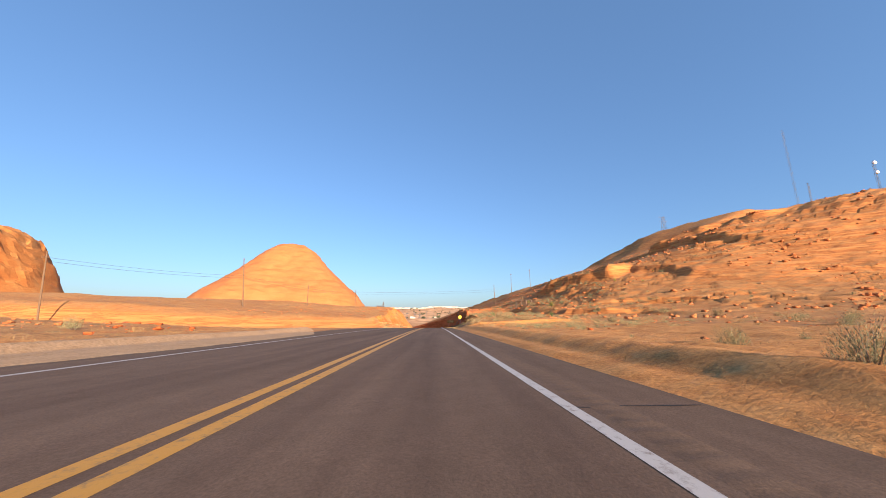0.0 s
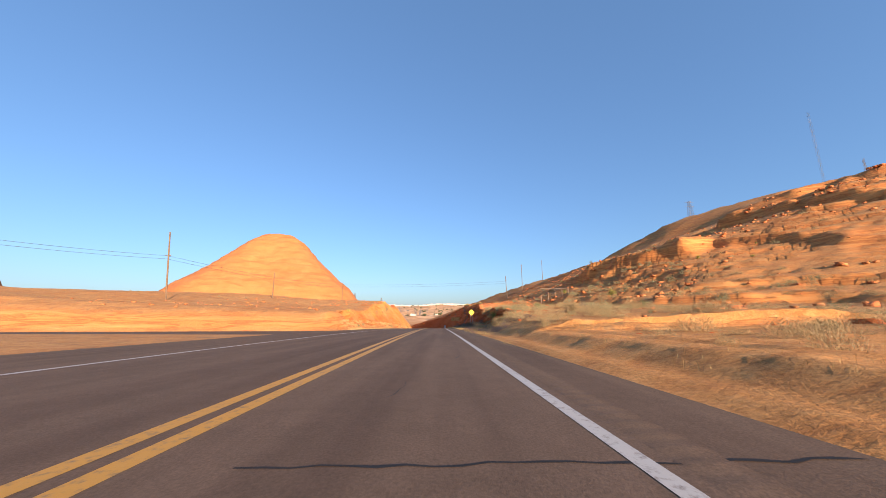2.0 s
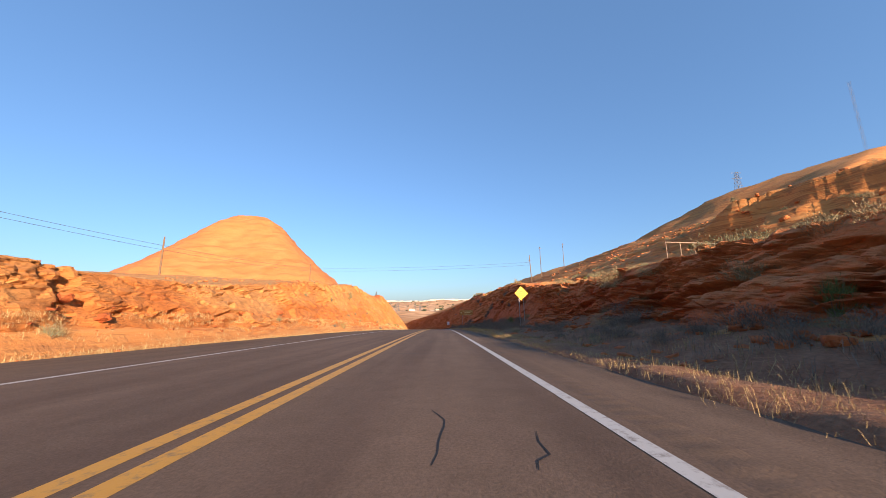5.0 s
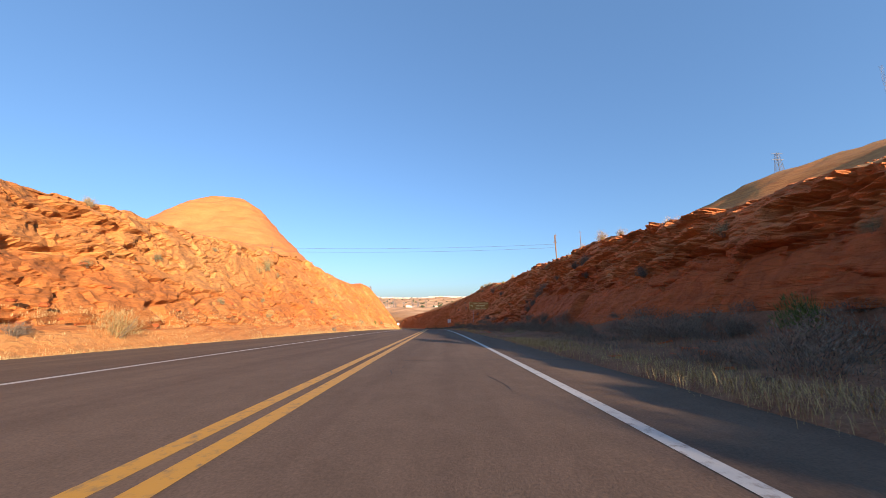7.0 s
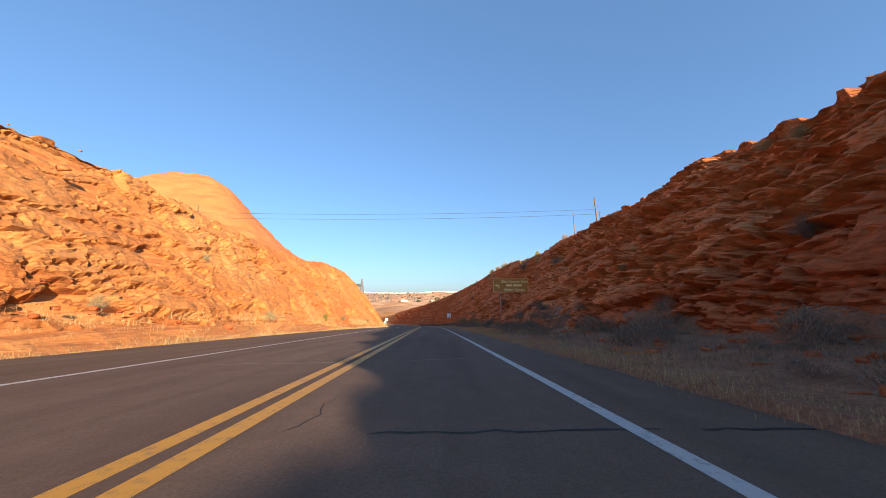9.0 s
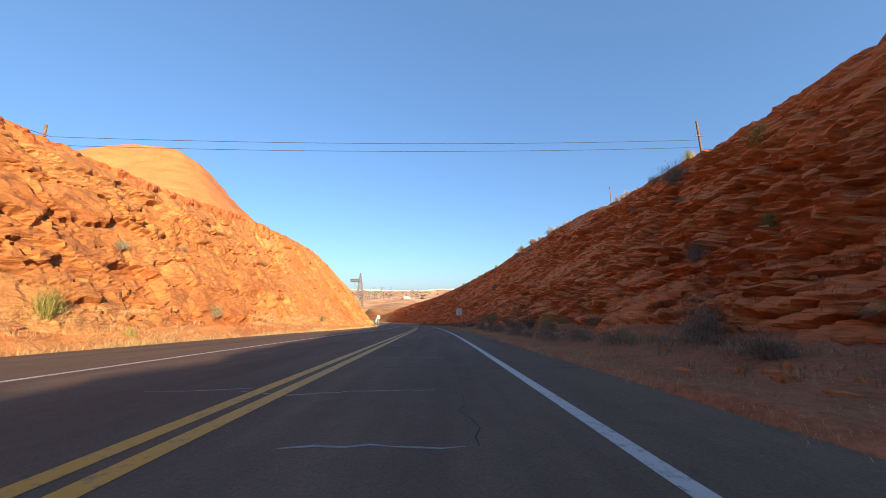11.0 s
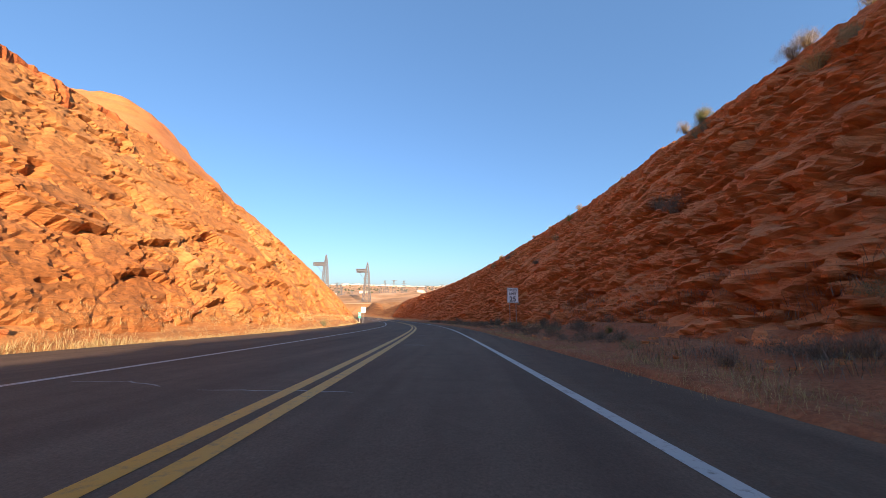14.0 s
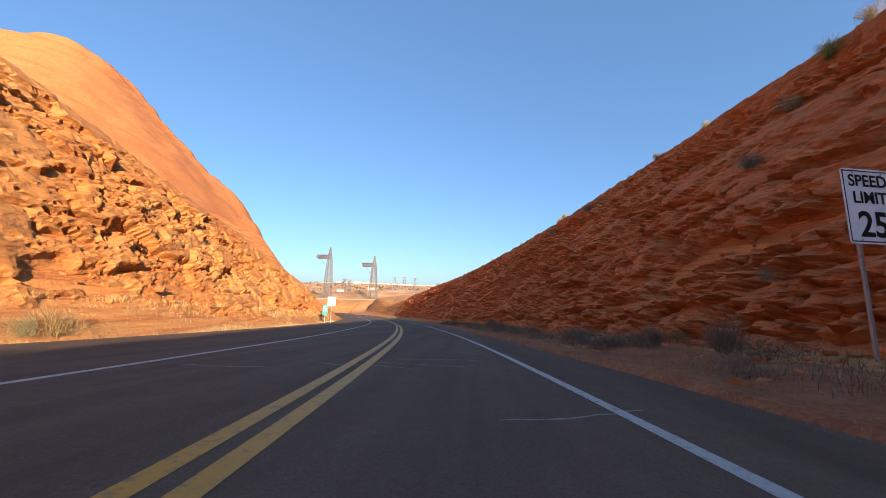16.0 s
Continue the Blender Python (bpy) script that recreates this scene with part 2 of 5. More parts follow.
# ---- materials ----
class Nodes:
    """A short way to write a node material."""

    def __init__(self, name, rough=0.9, metal=0.0):
        self.m = bpy.data.materials.new(name)
        self.m.use_nodes = True
        self.n, self.l = self.m.node_tree.nodes, self.m.node_tree.links
        self.out = self.n["Principled BSDF"]
        self.out.inputs["Roughness"].default_value = rough
        self.out.inputs["Metallic"].default_value = metal
        self.out.inputs["Specular IOR Level"].default_value = 0.3

    def link(self, a, b):
        self.l.new(a, b)

    def place(self, kind="Position", stretch=(1, 1, 1)):
        src = self.n.new("ShaderNodeNewGeometry").outputs["Position"] if kind == "Position" else self.n.new("ShaderNodeTexCoord").outputs["Object"]
        mp = self.n.new("ShaderNodeMapping")
        mp.inputs["Scale"].default_value = stretch
        self.link(src, mp.inputs["Vector"])
        return mp.outputs[0]

    def noise(self, at, scale, detail=5, rough=0.6, warp=0.0):
        t = self.n.new("ShaderNodeTexNoise")
        t.inputs["Scale"].default_value, t.inputs["Detail"].default_value = scale, detail
        t.inputs["Roughness"].default_value, t.inputs["Distortion"].default_value = rough, warp
        self.link(at, t.inputs["Vector"])
        return t.outputs["Fac"]

    def blocks(self, at, scale, feature="F1"):
        t = self.n.new("ShaderNodeTexVoronoi")
        t.feature = feature
        t.inputs["Scale"].default_value = scale
        self.link(at, t.inputs["Vector"])
        return t

    def ramp(self, fac, stops):
        r = self.n.new("ShaderNodeValToRGB")
        while len(r.color_ramp.elements) < len(stops):
            r.color_ramp.elements.new(0.5)
        for e, (p, c) in zip(r.color_ramp.elements, stops):
            e.position = p
            e.color = (*c, 1) if len(c) == 3 else c
        self.link(fac, r.inputs["Fac"])
        return r.outputs["Color"]

    def mix(self, a, b, fac, mode="MIX"):
        x = self.n.new("ShaderNodeMix")
        x.data_type, x.blend_type = "RGBA", mode
        for sock, val in ((x.inputs[0], fac), (x.inputs[6], a), (x.inputs[7], b)):
            if isinstance(val, (int, float)):
                sock.default_value = val
            elif isinstance(val, tuple):
                sock.default_value = (*val, 1)
            else:
                self.link(val, sock)
        return x.outputs[2]

    def math(self, op, a, b=0.0):
        x = self.n.new("ShaderNodeMath")
        x.operation = op
        for sock, val in zip(x.inputs, (a, b)):
            if isinstance(val, (int, float)):
                sock.default_value = val
            else:
                self.link(val, sock)
        return x.outputs[0]

    def bump(self, height, strength, dist):
        b = self.n.new("ShaderNodeBump")
        b.inputs["Strength"].default_value, b.inputs["Distance"].default_value = strength, dist
        self.link(height, b.inputs["Height"])
        self.link(b.outputs[0], self.out.inputs["Normal"])

    def colour(self, c):
        if isinstance(c, tuple):
            self.out.inputs["Base Color"].default_value = (*c, 1)
        else:
            self.link(c, self.out.inputs["Base Color"])
        return self.m


def rock_material(name, pale, mid, deep, band=0.9, redder=None, cracked=0.7):
    k = Nodes(name, 0.92)
    p = k.place()
    layer = k.place(stretch=(0.06, 0.06, 1.0))
    big = k.noise(p, 0.09, 4, 0.55, 0.6)
    fine = k.noise(p, 1.7, 7, 0.65)
    bed = k.noise(layer, band, 6, 0.7, 0.8)
    c = k.ramp(big, [(0.3, deep), (0.5, mid), (0.72, pale)])
    c = k.mix(c, k.ramp(bed, [(0.3, deep), (0.48, mid), (0.7, pale)]), 0.3)
    c = k.mix(c, k.ramp(fine, [(0.3, (0.62, 0.6, 0.6)), (0.62, (1.12, 1.12, 1.1))]), 0.75, "MULTIPLY")
    if redder is not None:
        # the lowest bed is a deeper red
        height = k.n.new("ShaderNodeSeparateXYZ")
        k.link(p, height.inputs[0])
        rise = k.math("MULTIPLY", k.math("MAXIMUM", k.math("ADD", height.outputs["Y"], -150.0), 0.0), 0.35)
        low = k.math("ADD", k.math("ADD", height.outputs["Z"], rise), k.math("MULTIPLY", k.math("ADD", big, -0.5), 5.0))
        c = k.mix(c, (0.80, 0.60, 0.49) if redder > 0.55 else (0.93, 0.80, 0.72), k.ramp(k.math("ADD", k.math("MULTIPLY", low, -0.4), redder), [(0.4, (0, 0, 0)), (0.6, (1, 1, 1))]), "MULTIPLY")
    crack = k.blocks(k.place(stretch=(0.5, 0.5, 1.3)), 1.1, "DISTANCE_TO_EDGE")
    edge = k.ramp(crack.outputs["Distance"], [(0.0, (0.55, 0.5, 0.48)), (0.05, (1, 1, 1))])
    c = k.mix(c, edge, 0.35, "MULTIPLY")
    warp = k.mix(k.place(stretch=(1.3, 0.55, 2.6)), k.n.new("ShaderNodeTexNoise").outputs["Color"], 0.12)
    thin = k.blocks(warp, 1.0, "DISTANCE_TO_EDGE")
    open_joint = k.ramp(thin.outputs["Distance"], [(0.0, (0.42, 0.37, 0.35)), (0.045, (1, 1, 1))])
    where = k.ramp(k.noise(p, 0.35, 3, 0.5), [(0.42, (0, 0, 0)), (0.56, (1, 1, 1))])
    c = k.mix(c, open_joint, k.math("MULTIPLY", where, cracked), "MULTIPLY")
    grain = k.noise(p, 9.0, 5, 0.7)
    h = k.math("ADD", k.math("MULTIPLY", fine, 0.6), k.math("MULTIPLY", grain, 0.25))
    h = k.math("ADD", h, k.math("MULTIPLY", open_joint, 0.5 * cracked))
    h = k.math("ADD", h, k.math("MULTIPLY", bed, 0.5))
    flakes = k.noise(k.place(stretch=(0.7, 0.45, 3.2)), 2.2, 7, 0.7, 0.5)
    h = k.math("ADD", h, k.math("MULTIPLY", flakes, 0.7 if cracked else 0.0))
    k.bump(h, 0.95, 0.24)
    return k.colour(c)


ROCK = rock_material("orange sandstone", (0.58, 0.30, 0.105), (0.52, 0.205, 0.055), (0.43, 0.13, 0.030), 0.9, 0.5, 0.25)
# redder sandstone; part of its tone is shade painted in for the right-hand cut
SHADE_RED_ROCK = rock_material("shade-toned red sandstone", (0.63, 0.25, 0.097), (0.60, 0.20, 0.066), (0.51, 0.15, 0.045), 0.9, 0.6, 0.35)
BUTTE_ROCK = rock_material("banded orange sandstone", (0.51, 0.21, 0.072), (0.47, 0.172, 0.055), (0.42, 0.14, 0.042), 0.35, None, 0.0)


def ground_material():
    k = Nodes("desert sand and rubble", 0.95)
    p = k.place()
    big = k.noise(p, 0.05, 5, 0.6, 0.5)
    mid = k.noise(p, 0.6, 6, 0.65, 0.3)
    fine = k.noise(p, 6.0, 5, 0.7)
    c = k.ramp(big, [(0.32, (0.43, 0.165, 0.045)), (0.5, (0.50, 0.225, 0.068)), (0.68, (0.53, 0.28, 0.098))])
    c = k.mix(c, k.ramp(mid, [(0.35, (0.32, 0.115, 0.035)), (0.6, (0.48, 0.25, 0.092))]), 0.5)
    c = k.mix(c, k.ramp(fine, [(0.35, (0.55, 0.53, 0.5)), (0.6, (1.15, 1.15, 1.15))]), 0.8, "MULTIPLY")
    # dry scrub and litter in patches
    c = k.mix(c, (0.20, 0.125, 0.06), k.ramp(k.noise(p, 0.8, 4, 0.7, 0.8), [(0.56, (0, 0, 0)), (0.66, (0.75, 0.75, 0.75))]))
    # bare rock where the slope is steep
    nz = k.n.new("ShaderNodeSeparateXYZ")
    k.link(k.n.new("ShaderNodeNewGeometry").outputs["Normal"], nz.inputs[0])
    steep = k.ramp(k.math("ADD", nz.outputs["Z"], k.math("MULTIPLY", mid, 0.08)), [(0.90, (1, 1, 1)), (0.99, (0, 0, 0))])
    bed = k.noise(k.place(stretch=(0.08, 0.08, 1.2)), 1.0, 6, 0.7, 0.6)
    rock = k.ramp(bed, [(0.3, (0.42, 0.13, 0.035)), (0.42, (0.58, 0.225, 0.06)), (0.47, (0.36, 0.115, 0.034)), (0.52, (0.57, 0.215, 0.055)), (0.7, (0.62, 0.30, 0.10))])
    c = k.mix(c, rock, steep)
    # country past the bend: paler colour stands in for sun and haze, with scrub
    at = k.n.new("ShaderNodeSeparateXYZ")
    k.link(p, at.inputs[0])
    beyond = k.ramp(k.math("MULTIPLY", k.math("ADD", at.outputs["Y"], -390.0), 0.005), [(0.0, (0, 0, 0)), (1.0, (1, 1, 1))])
    pale = k.ramp(k.noise(p, 0.03, 6, 0.65, 0.4), [(0.38, (0.30, 0.17, 0.085)), (0.5, (0.56, 0.30, 0.14)), (0.62, (0.66, 0.42, 0.24))])
    c = k.mix(c, pale, beyond)
    k.bump(k.math("ADD", k.math("ADD", k.math("MULTIPLY", mid, 0.7), k.math("MULTIPLY", fine, 0.22)), k.math("MULTIPLY", bed, 1.2)), 0.9, 0.22)
    return k.colour(c)


GROUND = ground_material()


def asphalt_material(name, dark, light):
    k = Nodes(name, 0.88)
    k.out.inputs["Specular IOR Level"].default_value = 0.12
    p = k.place()
    big = k.noise(k.place(stretch=(1, 0.12, 1)), 0.7, 5, 0.6)
    fine = k.noise(p, 42.0, 3, 0.75)
    patch = k.noise(p, 2.3, 6, 0.7, 0.5)
    c = k.ramp(big, [(0.3, dark), (0.7, light)])
    c = k.mix(c, k.ramp(patch, [(0.34, (0.88, 0.88, 0.87)), (0.62, (1.06, 1.05, 1.05))]), 0.8, "MULTIPLY")
    c = k.mix(c, k.ramp(fine, [(0.3, (0.72, 0.72, 0.72)), (0.5, (1.0, 1.0, 1.0)), (0.72, (1.3, 1.27, 1.24))]), 0.85, "MULTIPLY")
    # darker wheel tracks and oil along the lanes
    c = k.mix(c, (0.86, 0.85, 0.86), k.ramp(k.noise(k.place(stretch=(1.6, 0.02, 1)), 1.0, 3, 0.5), [(0.45, (0, 0, 0)), (0.62, (1, 1, 1))]), "MULTIPLY")
    k.bump(k.math("ADD", fine, k.math("MULTIPLY", patch, 0.3)), 0.5, 0.008)
    return k.colour(c)


ASPHALT = asphalt_material("weathered asphalt", (0.112, 0.0745, 0.053), (0.16, 0.107, 0.075))
SHOULDER = asphalt_material("older shoulder asphalt", (0.114, 0.0755, 0.052), (0.162, 0.108, 0.074))


def paint_material(name, colour, worn):
    k = Nodes(name, 0.6)
    p = k.place()
    wear = k.noise(p, 9.0, 6, 0.75)
    k.bump(k.noise(p, 60, 2), 0.3, 0.006)
    return k.colour(k.mix(colour, worn, k.ramp(wear, [(0.52, (0, 0, 0)), (0.68, (1, 1, 1))])))


WHITE_PAINT = paint_material("worn white road paint", (0.43, 0.41, 0.38), (0.20, 0.165, 0.14))
YELLOW_PAINT = paint_material("worn yellow road paint", (0.50, 0.245, 0.032), (0.20, 0.13, 0.06))

def soil_material(name, a, b, c):
    k = Nodes(name, 0.97)
    p = k.place()
    mid, fine = k.noise(p, 1.1, 6, 0.7, 0.4), k.noise(p, 11.0, 5, 0.75)
    col = k.ramp(mid, [(0.3, a), (0.5, b), (0.7, c)])
    col = k.mix(col, k.ramp(fine, [(0.32, (0.55, 0.53, 0.5)), (0.65, (1.2, 1.18, 1.15))]), 0.85, "MULTIPLY")
    k.bump(k.math("ADD", k.math("MULTIPLY", mid, 0.6), k.math("MULTIPLY", fine, 0.4)), 0.9, 0.12)
    return k.colour(col)


# ---- ground ----
def steps(a, b, d0, far, growth):
    """Even steps from a to b, then ever wider ones outwards to -far and far."""
    mid = list(np.arange(a, b + d0 / 2, d0))
    lo, hi, d = [], [], d0
    x = a
    while x > -far:
        d *= growth
        x -= d
        lo.append(x)
    x, d = b, d0
    while x < far:
        d *= growth
        x += d
        hi.append(x)
    return np.array(lo[::-1] + mid + hi)


def rough_land(x, y):
    """The ground with its ledges, gullies and hummocks."""
    z = land(x, y)
    u = x - centre(np.minimum(y, 420))
    road = np.maximum(sstep(5.6, 9.0, u), sstep(9.6, 12.5, -u))
    side = sstep(36, 42, y) * (1 - sstep(76, 82, y)) * (u < -5)
    road = road * (1 - side)
    near = 1 - sstep(500, 900, np.abs(y)) * 0.6
    z = z + road * near * (0.16 * fbm(x * 0.4, y * 0.4, 0.5, 4, 3) + 0.6 * fbm(x * 0.045, y * 0.045, 0.2, 3, 8) * sstep(14, 50, np.abs(u)))
    # ledges of bedded rock on the slopes
    rel = z - level(y)
    hilly = sstep(1.5, 5.0, rel) * sstep(14, 22, u) * (1 - sstep(400, 500, y))
    for spacing, slab, amount, seed in ((3.0, 14.0, 0.6, 31), (1.1, 6.0, 0.8, 33)):
        gap, ident, ox, oy = cells(x / slab + 0.2 * vnoise(x * 0.3, y * 0.3, 0.0, seed), y / slab, seed + 4)
        ph = (z + 0.7 * fbm(x * 0.05, y * 0.05, 0.0, 3, 21) + 0.04 * y) / spacing + 0.15 * ident
        fr = ph - np.floor(ph)
        ledge = (sstep(0.62, 0.74, fr) - fr) * spacing
        z = z + hilly * amount * ledge * np.clip(0.45 + 1.3 * vnoise(x * 0.03, y * 0.04, 4.4, seed + 1) + (ident - 0.5), 0, 0.95)
    gap, ident, ox, oy = cells(x / 1.7 + 0.3 * vnoise(x, y, 0.0, 36), y / 1.7, 37)
    z = z + hilly * (ident - 0.5) * 0.3 * np.clip(0.2 + 1.2 * vnoise(x * 0.06, y * 0.06, 6.6, 38), 0, 1)
    # the road bed lies under the pavement
    bed = (1 - sstep(5.3, 5.5, u)) * (1 - sstep(9.5, 9.7, -u)) * (y < 425)
    z = np.where(y < 425, z - 0.12 * bed, z)
    return z - 0.10 * side * sstep(0, 1, -u - 9)


CUT_R, CUT_L = (64.0, 372.0), (78.0, 306.0)


def in_cut(x, y):
    """1 where the rock faces of the cut lie over the ground."""
    u = x - centre(np.minimum(y, 420))
    rc, lc = curve(RIGHT_CREST, np.minimum(y, 600)), curve(LEFT_CREST, np.minimum(y, 600))
    r = sstep(0.1, 0.9, u - foot_right(y)) * (1 - sstep(9.4, 11.4, u - rc / 1.3)) * sstep(CUT_R[0] + 2, CUT_R[0] + 10, y) * (1 - sstep(CUT_R[1] - 12, CUT_R[1] - 2, y))
    l = sstep(10.9, 12.0, -u) * (1 - sstep(9.6, 11.6, -u - lc / 1.3)) * sstep(CUT_L[0] + 2, CUT_L[0] + 10, y) * (1 - sstep(CUT_L[1] - 12, CUT_L[1] - 2, y))
    return np.where(u > 0, r, l)


gu = steps(-30, 100, 0.8, 4600, 1.06)
gy = steps(-12, 190, 0.75, 4700, 1.035)
gy = gy[gy > -700]
gx, gyy = np.meshgrid(gu, gy)
gx = gx + centre(np.clip(gyy, -80, 420)) * (1 - sstep(420, 700, gyy))
gz = rough_land(gx, gyy)
gz = gz - 1.3 * in_cut(gx, gyy)
dome = butte(gx, gyy)
gz = gz - 3.0 * sstep(9, 15, dome) * (gx < -40) * (gyy > 150) * (gyy < 600)
ground = tagged(grid_mesh("ground", gx, gyy, gz, GROUND), "orange desert sand and rubble slopes with low ledges", "ground", kind="structure")

# ---- road ----
def strip(name, offset_a, offset_b, y0, y1, lift, material, step=1.0, thick=0.0):
    """A band along the road between two offsets from the centre line; offsets are numbers or functions of y."""
    ys = np.arange(y0, y1 + step / 2, step)
    fa = offset_a(ys) if callable(offset_a) else np.full(len(ys), float(offset_a))
    fb = offset_b(ys) if callable(offset_b) else np.full(len(ys), float(offset_b))
    slope = np.gradient(centre(ys), ys)
    wide = np.sqrt(1 + slope**2)
    rows = [(centre(ys) + fa * wide, level(ys) + lift), (centre(ys) + fb * wide, level(ys) + lift)]
    if thick:
        rows = [(rows[0][0], rows[0][1] - thick)] + rows + [(rows[1][0], rows[1][1] - thick)]
    xs = np.stack([r[0] for r in rows], 1)
    zs = np.stack([r[1] for r in rows], 1)
    return grid_mesh(name, xs, np.repeat(ys[:, None], len(rows), 1), zs, material, smooth=False)


def left_line(y):
    return -curve(LEFT_LINE, y)


road = tagged(strip("road", lambda y: left_line(y) - 0.35, 3.95, -60, 424, 0.0, ASPHALT, 1.0, 0.15), "weathered dark asphalt two-lane road running downhill", "road", kind="structure")
tagged(strip("shoulder_right", 3.95, 5.4, -60, 424, -0.002, SHOULDER, 1.0, 0.15), "paved asphalt shoulder beside the verge", "shoulder", kind="structure")
tagged(strip("shoulder_left", -9.6, lambda y: left_line(y) - 0.35, -60, 424, -0.002, SHOULDER, 1.0, 0.15), "wide dusty paved shoulder", "shoulder", kind="structure")
tagged(strip("edge_line_right", lambda y: 3.64 - 0.30 * sstep(185, 245, y), lambda y: 3.80 - 0.30 * sstep(185, 245, y), -60, 424, 0.004, WHITE_PAINT), "solid white painted edge line, slightly worn", "road marking", kind="structure")
tagged(strip("edge_line_left", lambda y: left_line(y) - 0.16, left_line, -60, 424, 0.004, WHITE_PAINT), "solid white painted edge line, dusty", "road marking", kind="structure")
tagged(strip("centre_line_right", lambda y: 0.08 - 0.16 * sstep(195, 240, y), lambda y: 0.28 - 0.16 * sstep(195, 240, y), -60, 424, 0.004, YELLOW_PAINT), "solid yellow painted centre line, worn", "road marking", kind="structure")
tagged(strip("centre_line_left", lambda y: -0.27 - 0.16 * sstep(195, 240, y), lambda y: -0.08 - 0.16 * sstep(195, 240, y), -60, 424, 0.004, YELLOW_PAINT), "solid yellow painted centre line, worn", "road marking", kind="structure")

# rumble strip beside the edge line
ry = np.arange(-10, 300, 0.075)
RY, RU = np.meshgrid(ry, np.array([3.93, 4.0, 4.28, 4.35]), indexing="ij")
groove = -0.009 * (0.5 + 0.5 * np.cos(RY * 2 * math.pi / 0.3))
groove[:, [0, 3]] = -0.010
tagged(grid_mesh("rumble_strip", centre(RY) + RU - 0.30 * sstep(185, 245, RY), RY, level(RY) + 0.010 + groove, SHOULDER), "grooved rumble strip beside the white edge line", "rumble strip", kind="structure")

# blown sand over the shoulder before the side road
ay = np.arange(-60, 36, 0.5)
AY, AT = np.meshgrid(ay, np.linspace(0, 1, 24), indexing="ij")
inner = 6.5 + 0.25 * vnoise(AY * 0.3, 0.5, 0.5, 91) + 3.2 * sstep(24, 36, AY)
AU = inner + (11.5 - inner) * AT
az = level(AY) + np.where(AU < 9.6, 0.0, verge(AU, 9.6, 10.5)) + 0.012 + 0.05 * sstep(0.0, 0.5, AT) * sstep(-60, -50, AY) * (1 - sstep(28, 36, AY)) + 0.012 * fbm(AY * 0.9, AU * 0.9, 0.5, 3, 92)
az = az - 0.05 * (1 - sstep(0, 0.12, AT)) - 0.3 * sstep(0.8, 1, AT)
tagged(grid_mesh("sand_apron", centre(AY) - AU, AY, az, soil_material("pale blown sand", (0.36, 0.225, 0.125), (0.43, 0.28, 0.16), (0.47, 0.315, 0.19))), "pale sand blown over the paved shoulder", "sand", kind="structure")

# side road that leaves to the left
sy = np.linspace(44, 76, 33)
sv = np.concatenate([np.arange(9.5, 60, 1.5), np.arange(60, 260, 8)])
syy, svv = np.meshgrid(sy, sv)
flare = 14 * np.exp(-(svv - 9.5) / 7.0)
t01 = (syy - 44) / 32
yy = (46 - flare * 0.55) * (1 - t01) + (75 + flare * 0.35) * t01
tagged(grid_mesh("side_road", centre(yy) - svv, yy, level(yy) - 0.012 + 0 * svv, SHOULDER), "dusty asphalt side road joining the highway", "road", kind="structure")


# ---- rock faces of the cut ----
FACE_GRIDS = {}


def surface_at(x, y):
    """The height of the rock or the ground at one place."""
    u = x - float(centre(np.array(float(y))))
    z = float(land(np.array(float(x)), np.array(float(y))))
    ys, X, Z = FACE_GRIDS[1 if u > 0 else -1]
    i = int(np.searchsorted(ys, y))
    if 0 < i < len(X):
        near = np.abs(X[i] - x) < 0.3
        if near.any():
            past = abs(u) - (float(foot_right(np.array(float(y)))) if u > 0 else 10.5)
            return max(z + 0.06 - 0.5 * min(max(past - 0.4, 0.0), 1.0), float(np.median(Z[i][near])))
    return z


